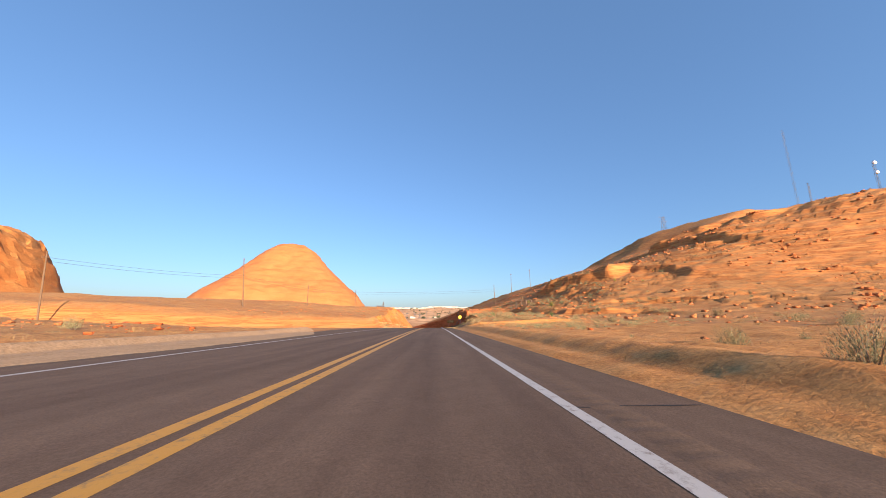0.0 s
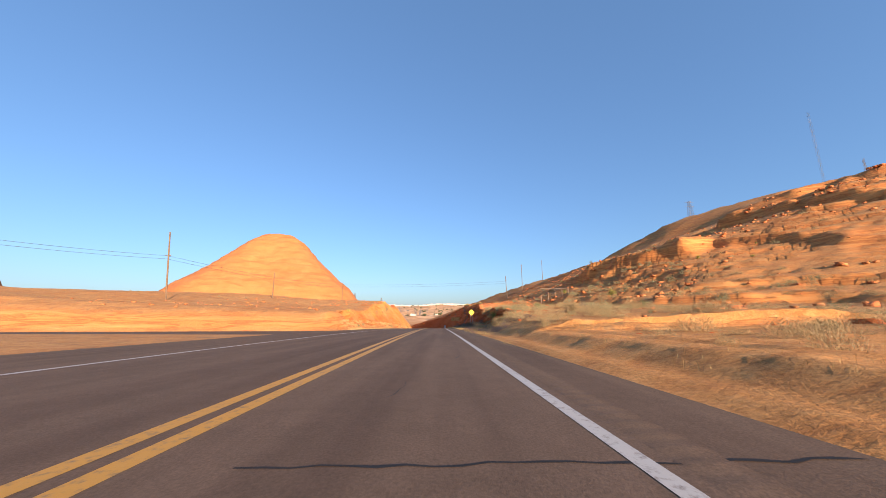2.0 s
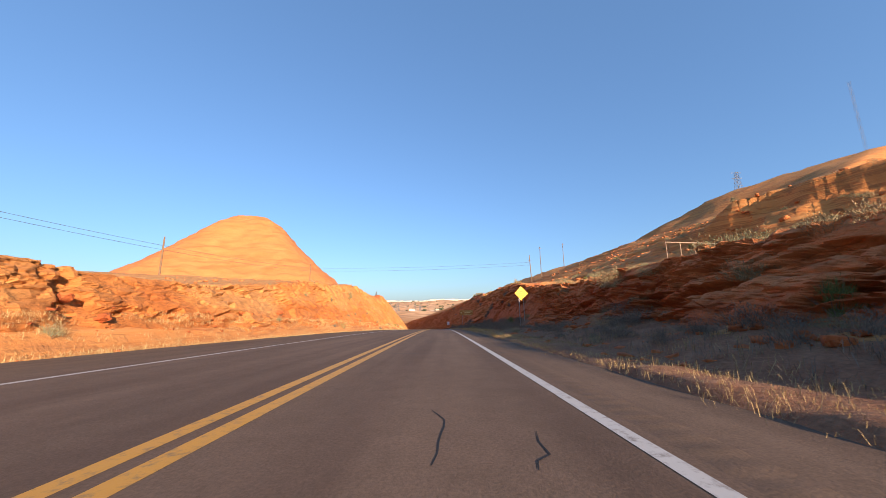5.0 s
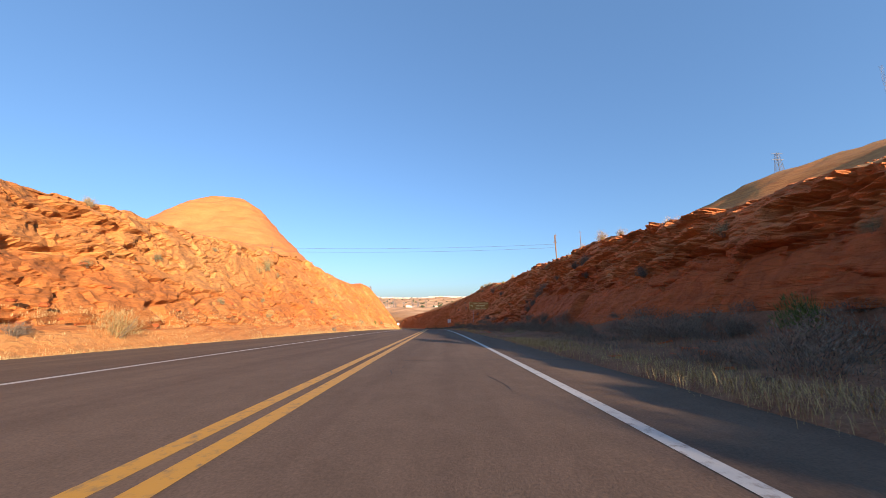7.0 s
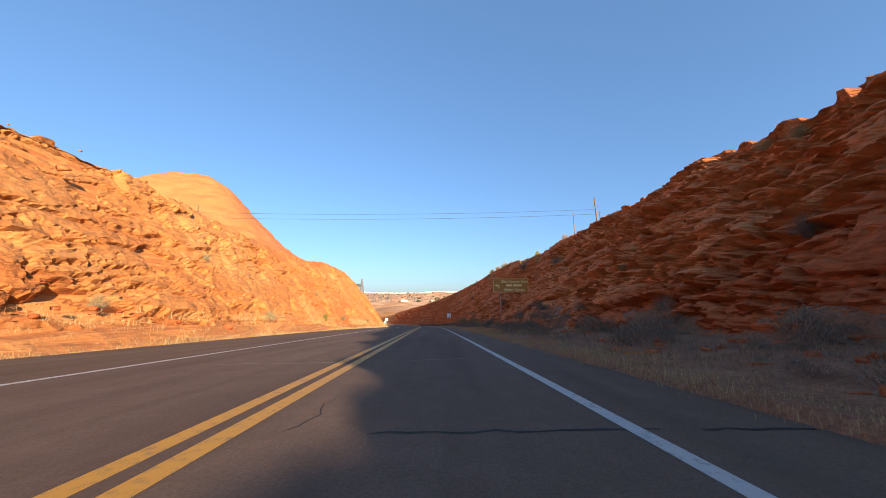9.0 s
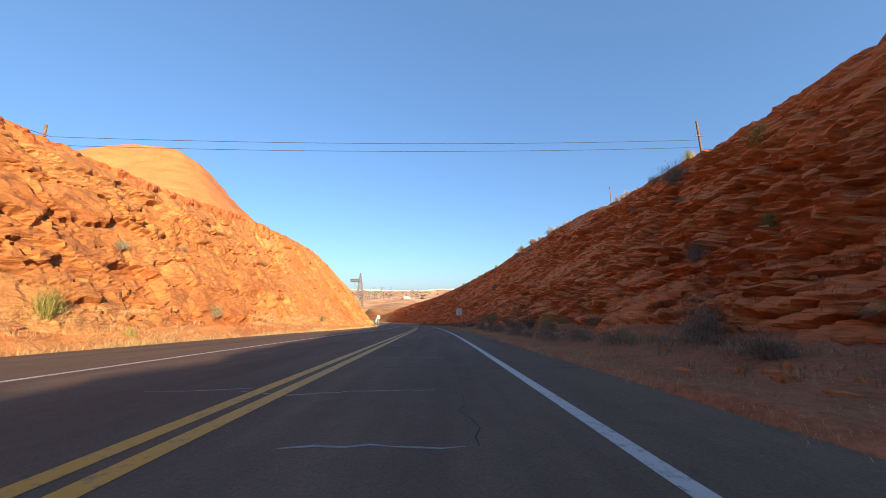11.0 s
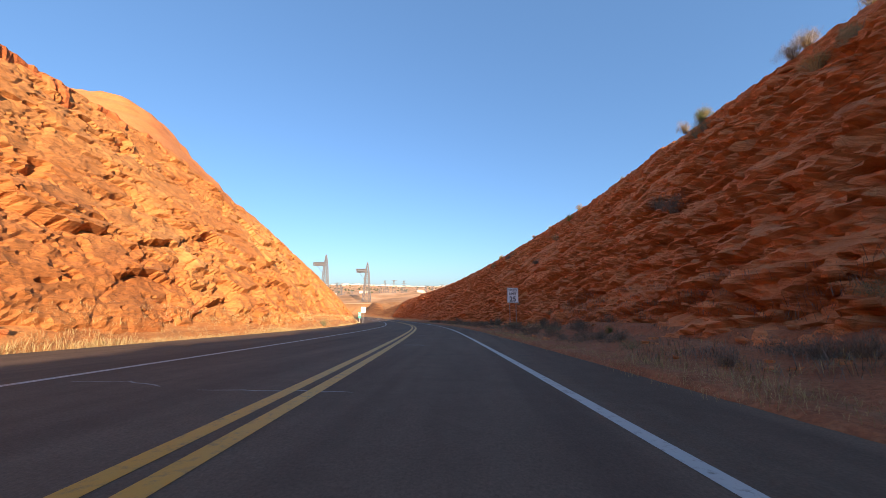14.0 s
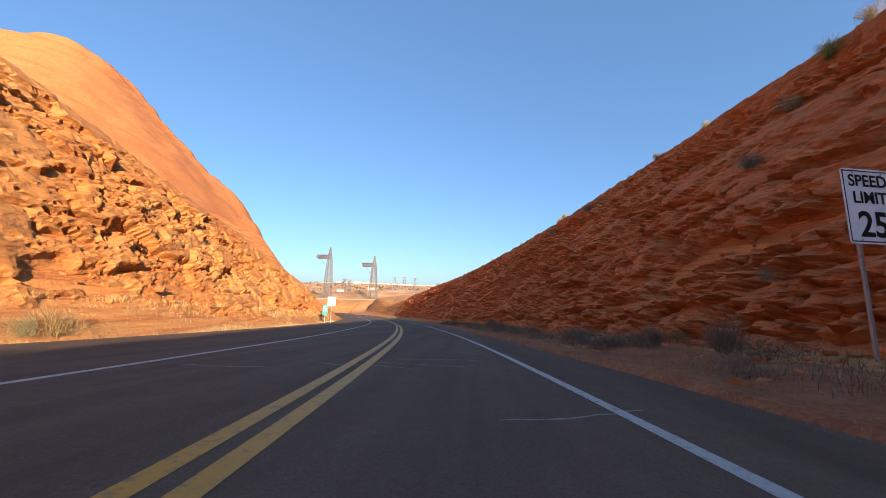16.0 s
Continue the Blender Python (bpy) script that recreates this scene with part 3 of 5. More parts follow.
def face(name, side, y0, y1, foot, crest, dy, ds, material, label):
    """One side of the road cut: bedded, broken rock over a straight slope."""
    ys = np.concatenate([np.arange(y0, 296, dy), np.arange(296, y1, dy * 2.5)])
    base = foot_right(ys) if side > 0 else np.full(len(ys), foot)
    rise = curve(crest, ys)
    top = foot + rise / 1.3 - base
    smax = top.max() * 1.64 + 7
    s = np.linspace(0, 1, int(smax / ds))
    Y, S = np.meshgrid(ys, s, indexing="ij")
    # from a little before the foot, up the slope, and some metres on to the natural ground
    foot, pitch = base[:, None], (rise / np.maximum(top, 0.1))[:, None]
    length = (top * 1.64 + 6.0)[:, None]
    d = S * length - 1.2
    lim = (top * 1.64)[:, None]
    up = np.clip(d, 0, lim)
    out = np.maximum(d - lim, 0)
    U = foot + np.minimum(d, 0) + up / 1.64 + out
    X = centre(Y) + side * U
    Z = level(Y) + 0
    Z = np.where(d <= lim, level(Y) + verge(np.minimum(U, foot), 5.4 if side > 0 else 9.6, foot) + pitch * np.maximum(U - foot, 0), land(X, Y))
    Z = np.minimum(Z, np.where(d > lim, Z, 1e6))
    nx, nz = -side * 0.79, 0.61
    rel = Z - level(Y)
    # bedding: gently inclined beds, broken by joints into slabs that each lie a little differently
    bed = rel + 0.5 * fbm(Y * 0.05, rel * 0.08, side * 3.0, 3, 40) + (0.20 if side > 0 else -0.05) * Y
    patch = vnoise(Y * 0.05, rel * 0.13, side * 5.5, 50) + 0.6 * vnoise(Y * 0.17, rel * 0.4, 2.2, 51)
    wy = Y + 0.8 * fbm(Y * 0.45, rel * 0.9, 1.0, 4, 60)
    wz = bed + (0.3 if side > 0 else 0.45) * fbm(Y * 0.5, rel * 0.9, 4.0, 4, 63)
    if side > 0:
        broken = 0.25 + 0.75 * sstep(-0.75, 0.2, patch)
        smooth_wall = sstep(104, 116, Y) * (1 - sstep(146, 153, Y)) * (1 - sstep(2.6, 3.4, rel + 0.7 * vnoise(Y * 0.16, 0.5, 1.0, 52)))
        broken = np.maximum(broken, 0.95 * sstep(3.0, 4.2, rel) * sstep(92, 104, Y) * (1 - sstep(150, 166, Y)))
        broken = broken * (1 - 0.93 * smooth_wall)
        # length, height, jut, tip along, tip up, joint depth, turn, seed
        sizes = ((2.8, 1.4, 0.55, 0.28, 0.3, 0.25, 0.12, 70), (1.0, 0.46, 0.34, 0.24, 0.22, 0.2, 0.22, 80), (0.46, 0.26, 0.2, 0.16, 0.12, 0.1, 0.4, 85))
        beds = ((1.1, 0.3), (0.45, 0.26))
    else:
        broken = np.maximum((0.2 + 0.8 * sstep(-0.3, 0.7, patch)) * (0.65 + 0.35 * sstep(200, 224, Y)), 0.9 * sstep(lim - 3.2, lim - 1.2, d + 1.2 * patch) * (1 - sstep(165, 180, Y)))
        smooth_wall = 0 * Y
        sizes = ((3.4, 1.5, 0.45, 0.3, 0.3, 0.12, 0.05, 70), (1.5, 0.55, 0.24, 0.2, 0.2, 0.12, -0.06, 80), (0.6, 0.28, 0.12, 0.1, 0.12, 0.07, 0.1, 85))
        beds = ((2.4, 0.3),)
    swell = 0.5 * fbm(Y * 0.07, rel * 0.12, side * 1.5, 3, 90)
    disp = swell + 0
    shift, live = 0.0, 1.0
    for k, (long, tall, jut, along, upward, joint, turn, seed) in enumerate(sizes):
        ca, sa = math.cos(turn), math.sin(turn)
        gap, ident, ox, oy = cells((wy * ca + wz * sa) / long, (wz * ca - wy * sa) / tall, seed)
        r1 = (np.floor(ident * 977) % 31) / 31 - 0.5
        r2 = (np.floor(ident * 577) % 29) / 29 - 0.3
        r3 = (np.floor(ident * 1303) % 37) / 37
        facet = (ident - 0.5) * jut + r1 * 2 * along * ox - r2 * 2 * upward * oy - joint * np.exp(-((gap / (0.07, 0.12, 0.16)[k]) ** 2))
        # some slabs stay whole, others break down further
        disp = disp + np.clip(broken + (0.15, 0.0, 0.0)[k], 0, 1) * live * facet
        live = live * np.where(r3 > ((0.2, 0.35, 0.5) if side > 0 else (0.4, 0.45, 0.5))[k], 1.0, 0.4 if side > 0 else 0.2)
        if k < len(beds):
            thick, out_by = beds[k]
            ph = (bed + (r1 * 0.5 * ox) * tall) / thick + 7.3 * ident
            fr = ph - np.floor(ph)
            on = sstep(0.3, 0.55, hash3(np.floor(ph).astype(np.int64), np.floor(ident * 9973).astype(np.int64), 5, 62 + k))
            disp = disp + broken * live * out_by * on * ((1 - fr) ** 1.4 - 0.4)
    hollow = vnoise(wy * 0.30, wz * 0.62, 2.5, 66) + 0.5 * vnoise(wy * 0.9, wz * 1.5, 2.5, 67)
    disp = disp - (0.45 if side > 0 else 0.5) * sstep(0.5, 0.62, hollow) * (1 - smooth_wall)
    for fy, fz, deep, seed in ((0.12, 0.8, 0.6, 69), (0.3, 1.9, 0.4, 74)):
        seam = sstep(0.91, 0.975, 1 - np.abs(vnoise(wy * fy, wz * fz, 9.5, seed)))
        disp = disp - (deep if side > 0 else 0.6 * deep) * seam * (1 - smooth_wall) * sstep(-0.15, 0.15, vnoise(Y * fy * 1.3, rel * fz * 0.5, 3.5, seed + 2))
    if side > 0:
        # one tall open joint in the smooth lower wall
        joint_at = Y - 134.6 - 0.12 * rel - 0.15 * vnoise(rel * 1.3, 0.0, 0.0, 73)
        disp = disp + smooth_wall * (0.45 * sstep(-0.1, 0.1, joint_at) * (1 - sstep(0.1, 5.0, joint_at)) - 0.25 * np.exp(-((joint_at / 0.16) ** 2)))
    disp = disp + 0.05 * fbm(Y * 1.8, rel * 2.0, 0.3, 3, 95) + 0.05 * vnoise(wy * 1.1, wz * 4.2, 0.7, 96)
    fade = sstep(-0.6, 1.0, d) * (1 - 0.8 * sstep(lim - 4.2 + 3.4 * (1 - sstep(168, 186, Y)), lim + 1.2, d))
    ends = sstep(y0, y0 + 10, Y) * (1 - sstep(y1 - 12, y1, Y))
    bury = -0.55 * (1 - sstep(-1.2, 0.2, d)) - 0.7 * sstep(lim + 3.0, lim + 4.8, d)
    disp = (disp + 0.1) * fade * ends + bury * ends - 0.8 * (1 - ends)
    # slabs that jut out hang over what lies below them
    hang = np.clip(disp - swell, -0.6, 0.9) * (0.5 if side > 0 else 0.22) * fade * ends * np.where(d > lim, 0.0, 1)
    X = X + nx * disp * np.where(d > lim, 0.2, 1) - side * 0.61 * hang
    Z = Z + nz * disp - 0.79 * hang
    FACE_GRIDS[side] = (ys, X, Z)
    return tagged(grid_mesh(name, X, Y, Z, material, smooth=False), label, "rock face", kind="structure")


rock_right = face("rock_face_right", 1, CUT_R[0], CUT_R[1], 10.2, RIGHT_CREST, 0.18, 0.14, SHADE_RED_ROCK, "shade-toned red sandstone road cut with layered broken ledges")
rock_left = face("rock_face_left", -1, CUT_L[0], CUT_L[1], 10.5, LEFT_CREST, 0.185, 0.145, ROCK, "sunlit orange sandstone road cut with blocky broken ledges")

# ---- the butte beyond the left-hand cut ----
ang = np.linspace(0, 2 * math.pi, 260)
rad = np.concatenate([np.linspace(0.002, 1.0, 140), np.linspace(1.02, 1.5, 12)])
A, Rr = np.meshgrid(ang, rad)
Rr = Rr * butte_reach(A)
bx, by = BUTTE[0] + Rr * np.cos(A), BUTTE[1] + Rr * np.sin(A)
bz = butte(bx, by)
ph = (bz + 2.0 * fbm(bx * 0.02, by * 0.02, 0.0, 3, 14) + 0.05 * bx) / 5.5
fr = ph - np.floor(ph)
bz2 = bz + 0.6 * (sstep(0.35, 0.8, fr) - fr) * sstep(10, 25, bz) + 0.8 * fbm(bx * 0.12, by * 0.12, bz * 0.25, 5, 15)
ub = bx - centre(np.minimum(by, 420))
lim = level(by) + 1.3 * np.maximum(-ub - 10.5, 0) + 0.2
low = sstep(4, 11, bz)
bz2 = np.minimum(bz2, np.where(ub < 0, lim, -30)) - 6.0 * (1 - low)
tagged(grid_mesh("sandstone_butte", bx, by, bz2, BUTTE_ROCK), "smooth rounded orange sandstone butte with faint bands", "butte", kind="structure")


# ---- verge and soil ----
LITTER = soil_material("grey-brown soil with dead litter", (0.19, 0.085, 0.045), (0.25, 0.115, 0.06), (0.30, 0.16, 0.09))
RED_SOIL = soil_material("loose red soil", (0.40, 0.10, 0.028), (0.48, 0.14, 0.042), (0.53, 0.18, 0.06))


def verge_sheet(name, y0, y1, u0, u1, material, label):
    ys, us = np.arange(y0, y1, 0.35), np.linspace(u0, u1, 26)
    Y, U = np.meshgrid(ys, us, indexing="ij")
    x = centre(Y) + U
    t = (U - us[0]) / (us[-1] - us[0])
    edge = np.minimum(np.minimum(sstep(0, 0.05, t), 1 - sstep(0.9, 1, t)), np.minimum(sstep(y0, y0 + 16, Y), 1 - sstep(y1 - 10, y1, Y)))
    z = land(x, Y) + 0.05 * fbm(x * 1.2, Y * 1.2, 0.0, 3, 44) * edge + 0.10 * edge - np.where(t < 0.5, 0.04, 0.2) * (1 - edge)
    tagged(grid_mesh(name, x, Y, z, material), label, "verge", kind="structure")


verge_sheet("verge_right", 52, 172, 5.3, 11.0, LITTER, "grey-brown verge soil with dead plant litter")
verge_sheet("verge_right_lower", 160, 320, 5.3, 9.2, soil_material("red-brown soil with litter", (0.23, 0.08, 0.036), (0.31, 0.115, 0.05), (0.36, 0.155, 0.075)), "red-brown verge soil along the foot of the cut")


def rutted_sand(name, y0, y1, u0, u1, material, label):
    """Loose sand beside the pavement, with wheel ruts along it and low hummocks."""
    Y, U = np.meshgrid(np.arange(y0, y1, 0.22), np.linspace(u0, u1, 100), indexing="ij")
    x = centre(Y) + U
    T = (U - u0) / (u1 - u0)
    edge = np.minimum(np.minimum(sstep(0, 0.03 + 0.02 * vnoise(Y * 0.8, 0.5, 0.5, 52), T), 1 - sstep(0.8, 1, T)), np.minimum(sstep(y0, y0 + 6, Y), 1 - sstep(y1 - 12, y1, Y)))
    wander = U + 0.5 * vnoise(Y * 0.06, 0.0, 3.0, 53)
    rut = 0.05 * fbm(wander * 1.5, Y * 0.035, 0.5, 3, 54) - 0.07 * sstep(0.55, 0.8, vnoise(wander * 2.1, Y * 0.05, 4.5, 55))
    bumps = 0.05 * fbm(x * 1.1, Y * 0.9, 0.5, 4, 56)
    z = land(x, Y) + 0.10 * edge - np.where(T < 0.5, 0.03, 0.25) * (1 - edge) + (rut + bumps) * sstep(0.02, 0.1, T)
    return tagged(grid_mesh(name, x, Y, z, material), label, "sand", kind="structure")


rutted_sand("sand_flat_right", -12, 62, 5.3, 26, soil_material("orange sand with gravel", (0.42, 0.165, 0.045), (0.54, 0.245, 0.075), (0.60, 0.31, 0.11)), "rutted orange sand beside the pavement")


def soil_cap(name, side, y0, y1, foot, crest, label):
    """Loose red soil along the crest of the cut."""
    ys, s = np.arange(y0, y1, 0.2), np.linspace(0, 1, 34)
    Y, S = np.meshgrid(ys, s, indexing="ij")
    lim = curve(crest, Y) / 1.3
    depth = 1.2 + 0.6 * vnoise(Y * 0.09, 0.5, side * 2.0, 46) + 0.7 * fbm(Y * 0.7, 0.5, side * 2.0, 3, 45)
    U = foot + lim - depth + S * (depth + 1.6)
    x = centre(Y) + side * U
    edge = np.minimum(np.minimum(sstep(0, 0.3, S), 1 - sstep(0.8, 1, S)), np.minimum(sstep(y0, y0 + 14, Y), 1 - sstep(y1 - 14, y1, Y)))
    lift = 0.16 * edge - 0.6 * (1 - edge) + 0.10 * fbm(Y * 0.6, U * 0.9, side * 1.0, 3, 47) + 0.13 * fbm(Y * 2.4, U * 3.0, side * 1.0, 3, 48)
    z = np.minimum(land(x, Y), level(Y) + 1.3 * np.maximum(U - foot, 0) + 0.3) + 0.61 * lift
    tagged(grid_mesh(name, x - side * 0.79 * lift, Y, z, RED_SOIL, smooth=False), label, "soil", kind="structure")


soil_cap("soil_cap_left", -1, 176, 258, 10.5, LEFT_CREST, "band of loose red soil along the crest")
soil_cap("soil_cap_right", 1, 196, 330, 10.2, RIGHT_CREST, "band of loose red soil along the crest")


# ---- more materials ----
def plain(name, colour, rough=0.7, metal=0.0, vary=0.25, scale=8.0, bump=0.1):
    """A surface of one colour with grain and stains."""
    k = Nodes(name, rough, metal)
    p = k.place("Object")
    a = k.noise(p, scale, 5, 0.65)
    lo, hi = tuple(c * (1 - vary) for c in colour), tuple(min(1.0, c * (1 + vary)) for c in colour)
    k.bump(a, bump, 0.02)
    return k.colour(k.ramp(a, [(0.32, lo), (0.68, hi)]))


def plant(name, dark, light):
    """Leaves and stalks: each blade has its own shade."""
    k = Nodes(name, 0.85)
    g = k.n.new("ShaderNodeNewGeometry")
    o = k.n.new("ShaderNodeObjectInfo")
    c = k.ramp(g.outputs["Random Per Island"], [(0.0, dark), (1.0, light)])
    v = k.ramp(o.outputs["Random"], [(0.0, (0.78, 0.78, 0.78)), (1.0, (1.15, 1.15, 1.1))])
    return k.colour(k.mix(c, v, 1.0, "MULTIPLY"))


SAGE = plant("grey-green sage leaves", (0.12, 0.118, 0.06), (0.30, 0.275, 0.15))
GREEN = plant("green shrub leaves", (0.05, 0.085, 0.022), (0.16, 0.2, 0.06))
RABBIT = plant("yellow-green rabbitbrush", (0.14, 0.15, 0.035), (0.42, 0.36, 0.09))
DRY = plant("dry straw stalks", (0.22, 0.145, 0.06), (0.46, 0.32, 0.14))
GOLD = plant("golden dry grass", (0.40, 0.28, 0.115), (0.66, 0.50, 0.24))
DARKDRY = plant("grey dead twigs", (0.10, 0.08, 0.066), (0.26, 0.205, 0.15))
TAN = plant("tan dry brush", (0.19, 0.135, 0.066), (0.42, 0.30, 0.155))
WOOD = plain("grey weathered twig wood", (0.17, 0.125, 0.09), 0.9)
POLE_WOOD = plain("weathered pole timber", (0.17, 0.105, 0.06), 0.85, 0, 0.35, 3.0, 0.3)
STEEL = plain("galvanised steel", (0.34, 0.32, 0.30), 0.55, 0.4, 0.15)
GREY_STEEL = plain("dull grey tower steel", (0.15, 0.14, 0.135), 0.7, 0.1, 0.2)
WIRE = plain("dark wire", (0.06, 0.06, 0.06), 0.6)
SIGN_WHITE = plain("white sign sheeting", (0.84, 0.84, 0.84), 0.5, 0, 0.06, 3.0, 0.02)
SIGN_YELLOW = plain("yellow sign sheeting", (0.85, 0.58, 0.01), 0.45, 0, 0.05, 3.0, 0.02)
SIGN_BROWN = plain("brown sign sheeting", (0.36, 0.16, 0.03), 0.5, 0, 0.08, 3.0, 0.02)
SIGN_TEAL = plain("green sign sheeting", (0.03, 0.26, 0.20), 0.5, 0, 0.08, 3.0, 0.02)
SIGN_BLACK = plain("black sign lettering", (0.012, 0.012, 0.012), 0.5, 0, 0.05)
SIGN_FADED = plain("faded dark lettering", (0.10, 0.075, 0.012), 0.5, 0, 0.1)
SIGN_LETTER = plain("pale sign lettering", (0.72, 0.58, 0.25), 0.5, 0, 0.05)
CRACK = plain("dark tar and open crack", (0.018, 0.016, 0.015), 0.75)
CHALK = plain("pale scuffed crack filler", (0.24, 0.225, 0.22), 0.8)
CONCRETE = plain("dusty concrete", (0.32, 0.22, 0.145), 0.85)
HOUSE = plain("pale stucco walls", (0.62, 0.52, 0.42), 0.9, 0, 0.35, 0.05)
TREES = plant("distant tree crowns", (0.05, 0.065, 0.03), (0.12, 0.12, 0.06))


# ---- mesh helpers ----
def raw_mesh(name, verts, faces, material):
    me = bpy.data.meshes.new(name)
    me.from_pydata([tuple(v) for v in verts], [], faces)
    me.materials.append(material)
    me.update()
    return me


def bar(bm, a, b, r, sides=4, r2=None):
    """A tapered bar from a to b."""
    a, b = Vector(a), Vector(b)
    q = (b - a).to_track_quat("Z", "Y")
    rings = []
    for p, rr in ((a, r), (b, r if r2 is None else r2)):
        rings.append([bm.verts.new(p + q @ Vector((rr * math.cos(t), rr * math.sin(t), 0))) for t in (2 * math.pi * (i + 0.5) / sides for i in range(sides))])
    for i in range(sides):
        bm.faces.new((rings[0][i], rings[0][(i + 1) % sides], rings[1][(i + 1) % sides], rings[1][i]))
    bm.faces.new(rings[0][::-1])
    bm.faces.new(rings[1])


def block(bm, x0, x1, y0, y1, z0, z1):
    m = Matrix.LocRotScale(((x0 + x1) / 2, (y0 + y1) / 2, (z0 + z1) / 2), None, (x1 - x0, y1 - y0, z1 - z0))
    bmesh.ops.create_cube(bm, size=1, matrix=m)


def land_at(x, y):
    return float(land(np.array(float(x)), np.array(float(y))))


def thing(name, x, y, z, turn, label, category, group=""):
    ob = new(name)
    ob.empty_display_size = 0.2
    ob.matrix_basis = pose(x, y, z, 0, 0, turn)
    return tagged(ob, label, category, group)


# ---- plants ----
def blades(rng, n, base_r, height, spread, width, droop=0.35, up=0.0):
    """Thin curved blades or stalks that rise from one root and lean outwards."""
    verts, faces = [], []
    for _ in range(n):
        a = rng.uniform(0, 2 * math.pi)
        lean = rng.uniform(0.05, 1.0) ** 0.6 * spread
        h = height * rng.uniform(0.55, 1.0) * (1 - 0.35 * lean / max(spread, 0.01) + up)
        r0 = base_r * math.sqrt(rng.uniform(0, 1))
        b = rng.uniform(0, 2 * math.pi)
        bx, by = r0 * math.cos(b), r0 * math.sin(b)
        dx, dy = math.cos(a), math.sin(a)
        sx, sy = -dy * width / 2, dx * width / 2
        mx, my = bx + dx * lean * h * 0.45, by + dy * lean * h * 0.45
        tx, ty = bx + dx * lean * h * 1.0, by + dy * lean * h * 1.0
        i = len(verts)
        verts += [(bx - sx, by - sy, -0.03), (bx + sx, by + sy, -0.03), (mx + sx, my + sy, h * 0.62), (mx - sx, my - sy, h * 0.62), (tx, ty, h * (1 - droop * lean * 0.5))]
        faces += [(i, i + 1, i + 2, i + 3), (i + 3, i + 2, i + 4)]
    return verts, faces


def crown_leaves(rng, n, radius, height, leaf, hollow=0.55):
    """Small upright leaf clusters over the outer part of an uneven dome."""
    lobes = [(rng.uniform(0, 2 * math.pi), rng.uniform(0.25, 0.6), rng.uniform(0.6, 1.0), rng.uniform(0.45, 0.75)) for _ in range(7)]
    verts, faces = [], []
    for _ in range(n):
        a, o, hh, rr = rng.choice(lobes)
        d = Vector((rng.gauss(0, 1), rng.gauss(0, 1), abs(rng.gauss(0.3, 0.9)))).normalized() * rng.uniform(hollow, 1.05)
        c = Vector((math.cos(a) * o * radius + d.x * rr * radius, math.sin(a) * o * radius + d.y * rr * radius, 0.12 * height + d.z * hh * height * 0.85))
        grow = (Vector((c.x, c.y, 0)) * (0.6 / radius) + Vector((rng.uniform(-0.5, 0.5), rng.uniform(-0.5, 0.5), 1.0))).normalized()
        side = grow.cross(Vector((rng.uniform(-1, 1), rng.uniform(-1, 1), rng.uniform(-1, 1)))).normalized()
        ln, wd = leaf * rng.uniform(0.9, 2.2), leaf * rng.uniform(0.09, 0.18)
        i = len(verts)
        verts += [c - grow * ln * 0.5 - side * wd, c - grow * ln * 0.4 + side * wd, c + grow * ln * 0.7]
        faces += [(i, i + 1, i + 2)]
    return verts, faces


def make_shrub(kind, seed, leaves, leaf, n, label):
    """A knee- to waist-high desert shrub: woody stems and a loose crown, one metre high."""
    rng = random.Random(seed)
    ob = thing("shrub", 0, 0, -900, 0, label, "shrub")
    bm = bmesh.new()
    for _ in range(9):
        a, l = rng.uniform(0, 2 * math.pi), rng.uniform(0.25, 1.0)
        tip = Vector((math.cos(a) * l * 0.62, math.sin(a) * l * 0.62, rng.uniform(0.45, 0.92) * (1.1 - 0.4 * l)))
        knee = tip * 0.5 + Vector((rng.uniform(-0.07, 0.07), rng.uniform(-0.07, 0.07), -0.03))
        bar(bm, (math.cos(a) * 0.05, math.sin(a) * 0.05, -0.06), knee, 0.016, 3, 0.010)
        bar(bm, knee, tip, 0.010, 3, 0.003)
    part("wood", bm, WOOD, ob, "grey woody stems")
    v, f = crown_leaves(rng, n, 0.62, 0.95, leaf, 0.35 if kind == "dead" else 0.5)
    if kind in ("dead", "brush"):
        v2, f2 = blades(rng, 160, 0.2, 0.9, 0.95, 0.008, 0.5)
        f = f + [tuple(i + len(v) for i in q) for q in f2]
        v = v + v2
    elif kind == "tall":
        v2, f2 = blades(rng, 260, 0.16, 1.0, 0.75, 0.008, 0.3, 0.05)
        f = f + [tuple(i + len(v) for i in q) for q in f2]
        v = v + v2
    part("crown", raw_mesh("crown", v, f, leaves), None, ob)
    return ob


def make_tuft(seed, material, label):
    rng = random.Random(seed)
    v, f = blades(rng, 150, 0.13, 0.62, 0.75, 0.012, 0.6)
    ob = new("grass_tuft", raw_mesh("grass_tuft", v, f, material))
    ob.location = (0, 0, -900)
    return tagged(ob, label, "grass")


